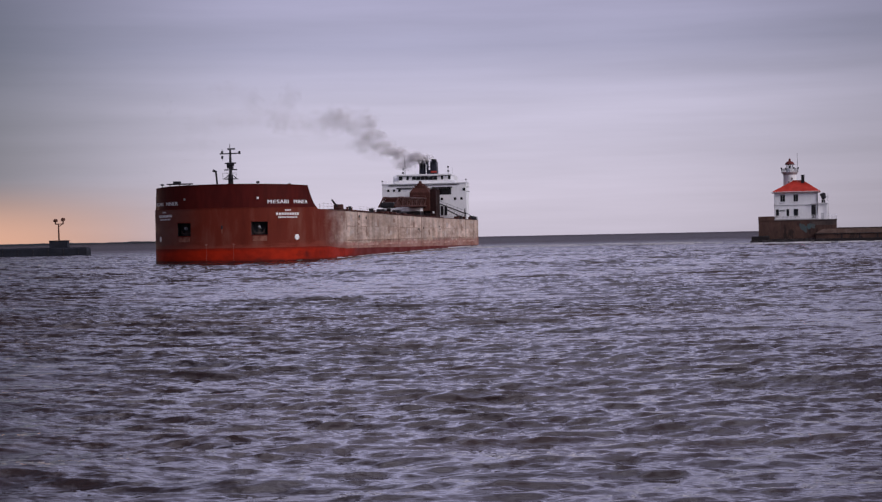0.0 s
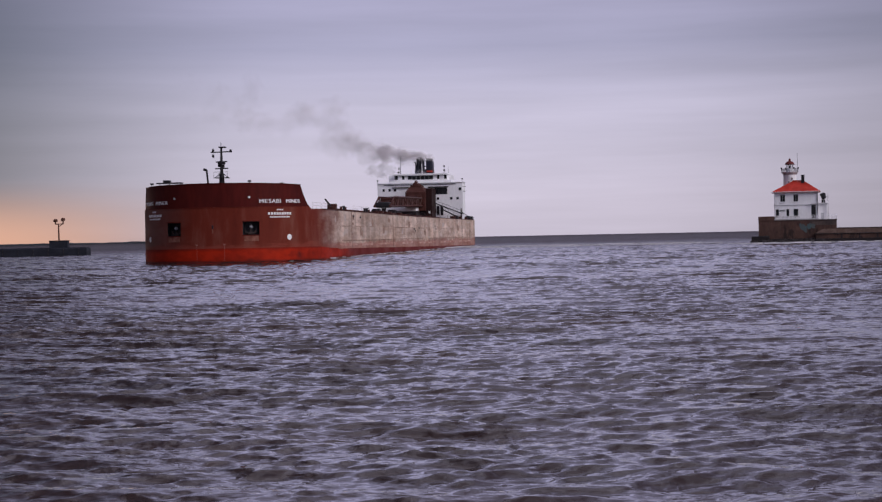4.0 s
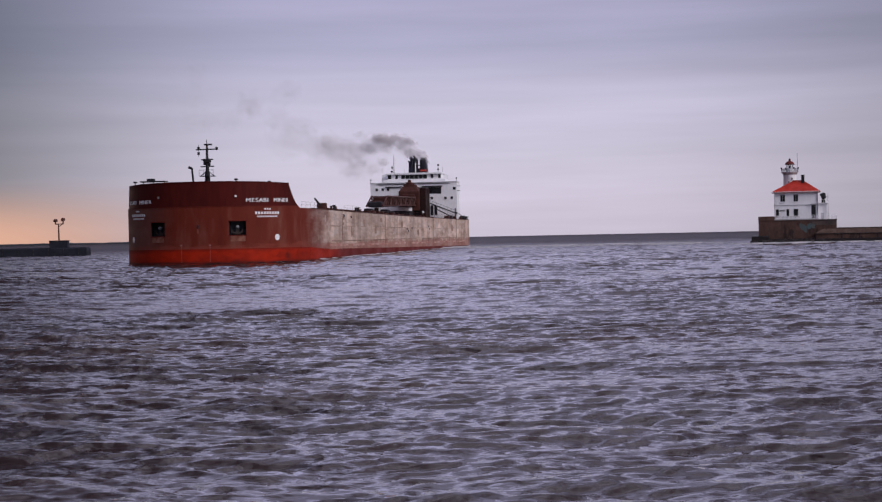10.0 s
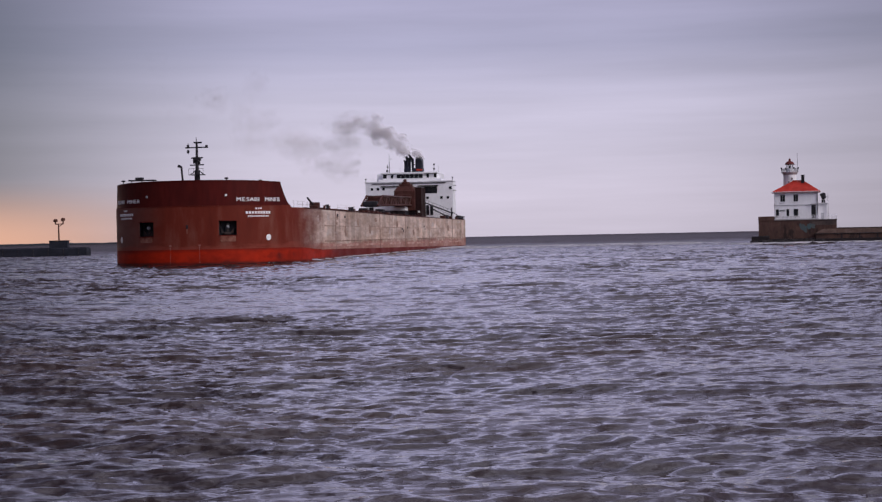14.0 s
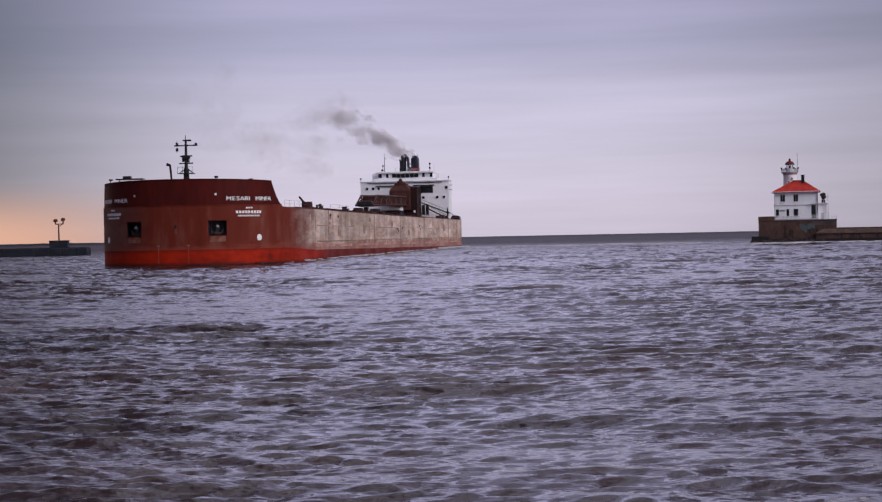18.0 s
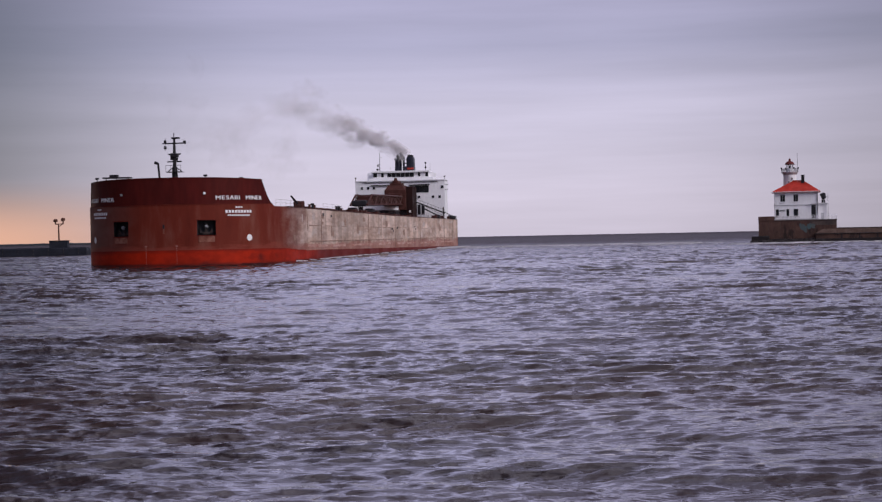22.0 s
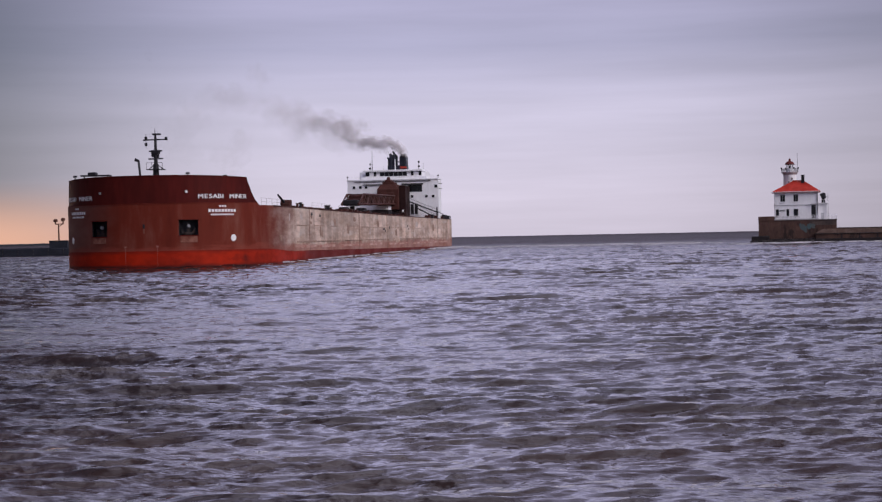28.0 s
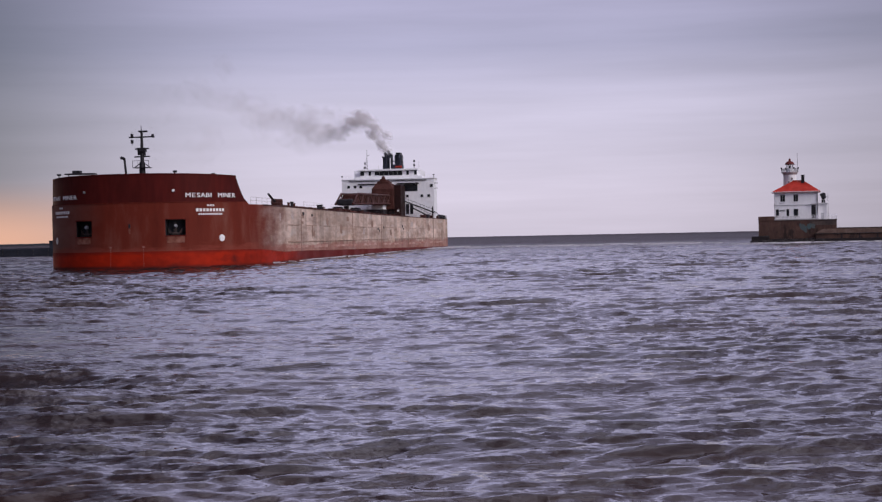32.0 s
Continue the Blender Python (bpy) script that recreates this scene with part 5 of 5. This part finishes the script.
    # fog signal balcony at the house end
    bal = P("balcony", boxed(114.7, 117.8, 456.2, 458.8, 11.4, 11.6, 0.03), "white", lh, "small balcony with fog signal horns")
    P("horn", lathe(bmesh.new(), [(0.55, 11.6), (0.5, 13.0), (0.75, 13.3), (0.75, 14.4), (0.3, 14.7)], 14, (116.3, 457.2)), "dark", bal)
    P("horn_bell", tube(bmesh.new(), (115.4, 457.0, 14.3), (116.9, 456.9, 13.0), 0.35, 0.7, 12), "dark", bal)
    for x in (115.0, 116.4, 117.7):
        P("balcony_post", tube(bmesh.new(), (x, 456.3, 11.5), (x, 456.3, 12.6), 0.05, n=5), "white", bal)
    P("balcony_rail", tube(bmesh.new(), (114.8, 456.3, 12.6), (117.8, 456.3, 12.6), 0.05, n=5), "white", bal)
    P("balcony_strut", tube(bmesh.new(), (117.7, 456.4, 6.5), (117.7, 456.4, 14.4), 0.08, n=6), "grey", bal)
    P("annex", boxed(114.75, 117.45, 456.8, 460.5, 6.4, 11.38, 0.06), "white", lh, "low white annex at the house end")
    P("annex_door", boxed(115.5, 116.4, 456.76, 456.9, 6.6, 8.6, 0.03), "lhtrim", lh)


M["lhtrim"] = mat("trim_grey", (0.55, 0.54, 0.57), 0.6, scale=0.8)
M["lanternglass"] = mat("lantern_glass", (0.9, 0.9, 0.92), 0.05, scale=1, amount=0.1, bump=0)
_b = M["lanternglass"].node_tree.nodes["Principled BSDF"]
_b.inputs["Transmission Weight"].default_value, _b.inputs["IOR"].default_value = 1.0, 1.05
make_lighthouse()


plain_part = part


def make_light_pier():
    spin = Matrix.Translation((108, 455, 0)) @ pose(0, 0, 0, 0, 0, TURN) @ Matrix.Diagonal((0.973, 1, 1, 1)) @ Matrix.Translation((-108, -455, 0))

    def part(name, bm, material, parent=None, label=""):
        if parent not in (fence_list):
            bm.transform(spin)
        return plain_part(name, bm, material, parent, label)
    fence_list = []
    crib = part("pier_crib", boxed(96.5, 120.1, 452.4, 476, -2.5, 6.45, 0.12), "crib")
    tagged(crib, "brown stained concrete crib under the lighthouse", "pier", kind="structure")
    part("crib_parapet", boxed(96.45, 101.3, 452.3, 476.05, 6.45, 7.8, 0.08), "crib", crib)
    part("crib_coping", boxed(101.3, 120.2, 452.25, 452.9, 6.3, 6.62, 0.05), "stone", crib)
    for x in (99.6, 103.2, 107.4, 111.2, 115.5):
        part("crib_joint", boxed(x - 0.035, x + 0.035, 452.36, 452.42, 0.6, 6.3), "stone", crib)
    gr = random.Random(8)
    for k in range(9):
        px, pz, pw, ph = 109.3 + 0.5 * k + gr.uniform(-0.2, 0.2), gr.uniform(3.2, 4.9), gr.uniform(0.45, 1.0), gr.uniform(0.4, 1.1)
        bm = bmesh.new()
        ring = [(px + pw * math.cos(a) * gr.uniform(0.55, 1.1), pz + ph * math.sin(a) * gr.uniform(0.55, 1.1)) for a in [2 * math.pi * i / 10 for i in range(10)]]
        f = bm.faces.new([bm.verts.new((a, 452.39, b)) for a, b in ring])
        got = bmesh.ops.extrude_face_region(bm, geom=[f])
        bmesh.ops.translate(bm, verts=[v for v in got["geom"] if isinstance(v, bmesh.types.BMVert)], vec=(0, -0.02 - 0.002 * k, 0))
        part("paint_patch", bm, "patch", crib, "faded teal paint daubed on the wall")
    part("crib_foot", boxed(94.3, 99.8, 450.9, 472, -2.5, 1.9, 0.3), "wet", crib, "dark wet stone footing")
    part("crib_apron", boxed(99.8, 114, 451.2, 452.4, -2.5, 0.95, 0.2), "wet", crib)
    part("crib_band", boxed(112.0, 120.12, 452.36, 452.6, 4.9, 6.3, 0.03), "stone", crib)
    rnd = random.Random(4)
    for k in range(26):
        x, s = 94.6 + k * 1.1, 0.5 + rnd.random() * 0.5
        bm = bmesh.new()
        bmesh.ops.create_icosphere(bm, subdivisions=2, radius=s, matrix=Matrix.Translation((x, 451.2 - rnd.random(), 0.05)) @ Matrix.Diagonal((1.3, 1, 0.75, 1)))
        for v in bm.verts:
            v.co += 0.22 * s * noise.noise_vector(v.co * 1.7)
        part("boulder", bm, "wet", crib)
    pier = part("pier_wall", boxed(120.1, 420, 453.2, 462, -2.5, 3.85, 0.15), "piercap")
    tagged(pier, "long low stone pier running from the lighthouse", "pier", kind="structure")
    part("pier_cap", boxed(120.1, 420, 453.1, 462.2, 3.85, 4.05, 0.05), "stone", pier)
    part("pier_ledge", boxed(113.7, 420, 450.8, 453.2, -2.5, 2.15, 0.12), "crib", pier)
    part("ledge_cap", boxed(113.6, 420, 450.6, 453.2, 2.15, 2.38, 0.06), "wet", pier)
    part("ledge_foot", boxed(113.7, 420, 450.2, 450.8, -2.5, 0.85, 0.15), "wet", pier)
    for k in range(12):
        x = 121.5 + k * 5.3
        part("pier_joint", boxed(x - 0.22, x + 0.22, 450.7, 450.9, 0.8, 2.1), "wet", pier)
        part("cap_joint", boxed(x + 1.9, x + 2.0, 453.12, 453.3, 2.4, 3.8), "stone", pier)
    # sloping heap of stone against the crib
    bm = bmesh.new()
    prism(bm, [(113.8, 450.9), (114.6, 450.9), (115.6, 450.9), (116.6, 450.9), (118.5, 450.9), (120.4, 450.9), (120.4, 453.19), (113.8, 452.39)], 1.0, lambda x: 2.5 + 1.35 * min(1.0, max(0.0, (x - 113.8) / 2.3)) - 0.03 * (x - 114))
    part("ramp", bm, "piercap", pier)
    # fence along the crib's edge
    at = spin @ Vector((116, 452.9, 6.62))
    fence = empty("pier_fence", pose(*at, 0, 0, TURN), "white pipe fence along the edge of the crib", "fence")
    fence_list.append(fence)
    for x in np.arange(109.0, 120.1, 0.92):
        part("fence_post", tube(bmesh.new(), (x - 116, 0, 0), (x - 116, 0, 1.35), 0.06, n=6), "white", fence)
    for z in (0.45, 0.9, 1.35):
        part("fence_rail", tube(bmesh.new(), (-7.0, 0, z), (4.0, 0, z), 0.05, n=6), "white", fence)
    at = spin @ Vector((105, 453.0, 6.45))
    low = empty("crib_railing", pose(*at, 0, 0, TURN), "thin grey railing before the house windows", "railing")
    fence_list.append(low)
    for x in np.arange(101.6, 109.0, 1.2):
        part("rail_post", tube(bmesh.new(), (x - 105, 0, 0), (x - 105, 0, 1.1), 0.05, n=6), "grey", low)
    part("top_rail", tube(bmesh.new(), (-3.5, 0, 1.1), (4.0, 0, 1.1), 0.05, n=6), "grey", low)


M["patch"] = mat("bluegreen_patch", (0.06, 0.11, 0.12), 0.8, other=(0.10, 0.09, 0.085), scale=0.8)
M["piercap"] = mat("pier_cap_stone", (0.20, 0.135, 0.11), 0.85, other=(0.12, 0.075, 0.06), scale=0.35, stretch=(1, 1, 1.8), bump=0.3, third=(0.06, 0.04, 0.035), third_at=(0.6, 0.75))
make_light_pier()
NEARER = Matrix.Translation(EYE) @ Matrix.Diagonal((0.885, 0.885, 0.885, 1.0)) @ Matrix.Translation([-v for v in EYE])
for name in ("lighthouse", "pier_crib", "pier_wall", "pier_fence", "crib_railing"):
    ob = bpy.data.objects[name]
    ob.matrix_world = NEARER @ ob.matrix_world


# ---------------------------------------------------------------- far breakwater with its beacon
def make_breakwater():
    wall = part("breakwater", boxed(-420, -107.6, 455, 461, -2.5, 2.4, 0.25), "bluepier")
    tagged(wall, "low dark breakwater on the far side of the channel", "breakwater", kind="structure")
    part("breakwater_cap", boxed(-420, -108, 456, 460.5, 2.4, 2.62, 0.08), "bluepier", wall)
    for k in range(7):
        x = -110 - 4.6 * k
        part("breakwater_joint", boxed(x - 0.07, x + 0.07, 454.9, 455.02, 0.2, 2.3), "wet", wall)
    bc = empty("beacon", pose(-116.6, 457.6, 2.6), "dark channel beacon on a block at the breakwater's end", "beacon")
    bm = bmesh.new()
    prism(bm, [(-2.6, -1.2), (2.9, -1.2), (2.9, 1.4), (-2.6, 1.4)], -0.05, 2.0)
    part("block", bm, "bluepier", bc)
    part("block_top", boxed(-2.75, 3.05, -1.35, 1.55, 2.0, 2.22, 0.05), "bluepier", bc)
    part("pole", tube(bmesh.new(), (0.1, 0, 2.2), (0.05, 0, 7.2), 0.24, 0.2, 10), "beaconpole", bc)
    part("arm", tube(bmesh.new(), (-0.9, 0, 7.2), (1.4, 0, 7.25), 0.14, n=8), "beaconpole", bc)
    for x, z in ((-0.85, 8.1), (1.45, 8.4)):
        lamp = part("lamp", lathe(bmesh.new(), [(0.22, 7.2), (0.2, z - 0.3), (0.62, z - 0.2), (0.68, z + 0.35), (0.35, z + 0.7)], 14, (x, 0)), "beaconpole", bc)
    part("brace", tube(bmesh.new(), (0.05, 0, 6.4), (1.3, 0, 7.2), 0.1, n=6), "beaconpole", bc)


M["beaconpole"] = mat("rusty_pole", (0.10, 0.04, 0.027), 0.7, scale=1)
make_breakwater()


def make_far_shore():
    """Low wooded shore across the lake, one long uneven ridge."""
    bm = bmesh.new()
    rnd = random.Random(2)
    n = 160
    prev = None
    for i in range(n + 1):
        x = -1900 + 1500 * i / n
        h = 7.0 * min(1.0, (n - i) / 70) + 4.0 * noise.noise(Vector((x * 0.006, 1.3, 0))) + 1.2 * noise.noise(Vector((x * 0.05, 4.3, 0)))
        h = max(0.6, h)
        ring = [bm.verts.new((x, 4200, -1)), bm.verts.new((x, 4203, h * 0.7)), bm.verts.new((x, 4230, h)), bm.verts.new((x, 4300, -1))]
        if prev:
            for k in range(3):
                bm.faces.new((prev[k], ring[k], ring[k + 1], prev[k + 1]))
        prev = ring
    tagged(part("far_shore", bm, "land"), "low dark wooded shore far across the lake", "shore", kind="structure")


make_far_shore()


def make_surf():
    """Broken white water on the bar between the piers."""
    rnd = random.Random(33)
    bm = bmesh.new()
    for k in range(170):
        lx, ly = rnd.uniform(0.8, 4.5), rnd.uniform(0.25, 0.8)
        if k < 110:
            x = rnd.uniform(-5, 82)
            y = 463 - 0.22 * max(0, x - 40) + rnd.gauss(0, 9)
        else:
            x = rnd.uniform(80, 122)
            y = 395.0 - 0.237 * (x - 95.6) - abs(rnd.gauss(0, 2.5))
        ring = [(x + lx * math.cos(a) * rnd.uniform(0.6, 1.1), y + ly * math.sin(a) * rnd.uniform(0.6, 1.1)) for a in [2 * math.pi * i / 11 for i in range(11)]]
        prism(bm, ring, -0.25, rnd.uniform(0.26, 0.5))
    ob = part("surf", bm, "surf")
    tagged(ob, "scattered white caps between the piers and along the stone", "foam", kind="stuff")


M["surf"] = mat("white_cap", (0.60, 0.58, 0.63), 0.8, scale=0.8, bump=0.3)
make_surf()


# ---------------------------------------------------------------- smoke
scene.cycles.transparent_max_bounces = 256
SMOKE = []


def ship_at(t):
    u = t / 32 - 0.5
    x = -41.780 - 6.163 * u + 0.021 * u * u
    y = 227.529 - 45.970 * u - 4.697 * u * u
    return pose(x, y, 0, 0, 0, -90 - (6.427 - 1.018 * u))


SMOKE_BASE = ship_at(16) @ Vector((-285.0, 0.5, 31.0))
PLUME = empty("smoke_plume", pose(*SMOKE_BASE), "grey smoke plume drifting off the ship's stacks", "smoke")


def puff_mesh(name, seed, radius, material):
    """A billow: uneven shells one inside the other, so that it is thick in the middle and thin at its edge."""
    bm = bmesh.new()
    shells = 6
    for k in range(shells):
        r = radius * (0.28 + 0.72 * k / (shells - 1))
        got = bmesh.ops.create_icosphere(bm, subdivisions=3, radius=r)
        for v in got["verts"]:
            d = v.co.normalized()
            q = d * 1.3 + Vector((seed * 3.1, k * 0.25, 0))
            v.co = d * r * (1 + 0.55 * noise.noise(q) + 0.30 * noise.noise(q * 2.3)) * 1.05
            v.co.x *= 1.45
            v.co.z *= 0.85
    for f in bm.faces:
        f.smooth = True
    me = bpy.data.meshes.new(name)
    bm.to_mesh(me)
    bm.free()
    me.materials.append(material)
    return me


def make_smoke():
    """Three sizes of billow; each leaves the funnel at its own time and drifts off on the wind."""
    small = smoke_material("smoke_thick", 0.13, (0.74, 0.70, 0.705), -13.0, -9.0, 10.0, 32.0)
    middle = smoke_material("smoke_loose", 0.050, (0.66, 0.615, 0.62), -1.0, 8.0, 20.0, 52.0)
    large = smoke_material("smoke_thin", 0.020, (0.54, 0.46, 0.445), 12.0, 28.0, 52.0, 105.0)
    rnd = random.Random(11)
    for radius, material, every, start, label in ((1.5, small, 0.28, -11.0, "small dark billow of funnel smoke"), (2.7, middle, 0.65, -22.0, "loose grey billow of funnel smoke"),
                                                  (4.4, large, 1.15, -36.0, "thin pale veil of drifting funnel smoke")):
        meshes = [puff_mesh("smoke_puff", radius * 10 + k, radius, material) for k in range(5)]
        t, k = start, 0
        while t < 32.0:
            ob = new("smoke_puff", meshes[k % 5])
            ob.parent = PLUME
            tagged(ob, label)
            gust = noise.noise(Vector((t * 0.55, 7.7, 0)))
            gust2 = noise.noise(Vector((t * 0.4, 2.1, 5)))
            SMOKE.append((ob, t, gust, gust2, rnd.random(), [rnd.gauss(0, 1) for _ in range(6)]))
            k += 1
            t += every


make_smoke()


def slope(t0):
    """How steeply the plume leaves the funnel: flat at first, then climbing, flatter again in a lull."""
    return float(np.interp(t0, (-12, -8, -5, -1, 2, 4, 6, 8, 13, 16, 18, 22, 24, 25.5, 27, 29), (0.7, 0.65, 0.15, 0.05, 0.1, 0.3, 0.6, 0.9, 0.85, 0.62, 0.66, 0.58, 0.45, 0.55, 0.95, 1.2)))


def sinks(t0, g):
    """Smoke caught in the lee of the house: it falls below the plume and lags behind."""
    return 0.0 if g[4] < 0.1 else float(np.interp(t0, (-4.0, -3.0, -2.0, -1.0, 1.5, 2.5, 4.0, 5.0), (0, 1, 1, 0, 0, 1, 1, 0)))


def smoke_place(t0, age, gust, gust2, g):
    """Where a puff born at t0 has drifted after age seconds."""
    src = ship_at(t0) @ Vector((-285, -1.0 if g[5] > 0 else 2.1, 31.0))
    sp = 0.25 + 0.52 * age
    v, fall = 3.2 + 0.5 * gust2, sinks(t0, g)
    rise = v * (slope(t0) + 0.18 * gust) * 5.0 * (1 - math.exp(-age / 5.0)) + 0.11 * v * age
    rise -= fall * 1.9 * max(0.0, age - 1.0) * math.exp(-age / 14.0)
    drift = v * age - fall * 0.9 * max(0.0, age - 2.0)
    return src + Vector((-drift + sp * g[0] * 0.5, -0.5 * age + sp * g[1] * 0.6, rise + sp * g[2] * 0.42))


def motions():
    walk(SHIP, [(t, ship_at(t)) for t in (0, 4, 8, 12, 16, 20, 24, 28, 32)])
    walk(WATER, [(0, pose(2.5, 0.0, 0.0)), (32, pose(-2.5, -50.0, 0.0))])
    for ob, t0, gust, gust2, r, g in SMOKE:
        rows = []
        inside = Vector((-286, 0.0, 16.0))
        if t0 > 0.0:
            rows.append((0.0, ship_at(0) @ inside))
            if t0 > 0.6:
                rows.append((t0 - 0.35, ship_at(t0 - 0.35) @ inside))
        for age in (0.0, 0.6, 1.5, 3.0, 5.5, 9.0, 14.0, 20.0, 27.0, 36.0, 46.0, 58.0):
            t = t0 + age
            if 0.0 < t < 32.0:
                rows.append((t, smoke_place(t0, age, gust, gust2, g)))
        if t0 <= 0.0:
            rows.insert(0, (0.0, smoke_place(t0, -t0, gust, gust2, g)))
        rows.append((32.0, smoke_place(t0, 32.0 - t0, gust, gust2, g)))
        keep, last = [], -1
        for t, p in rows:
            if frame(t) > last:
                keep.append((t, p))
                last = frame(t)
        walk(ob, [(t, pose(*(p - SMOKE_BASE), 20 * g[3] + 4 * g[4] * (t - t0), 38 * slope(t0) * math.exp(-max(0.0, t - t0) / 6.0), 30 * r - 15 + 3 * g[3] * (t - t0))) for t, p in keep])


motions()
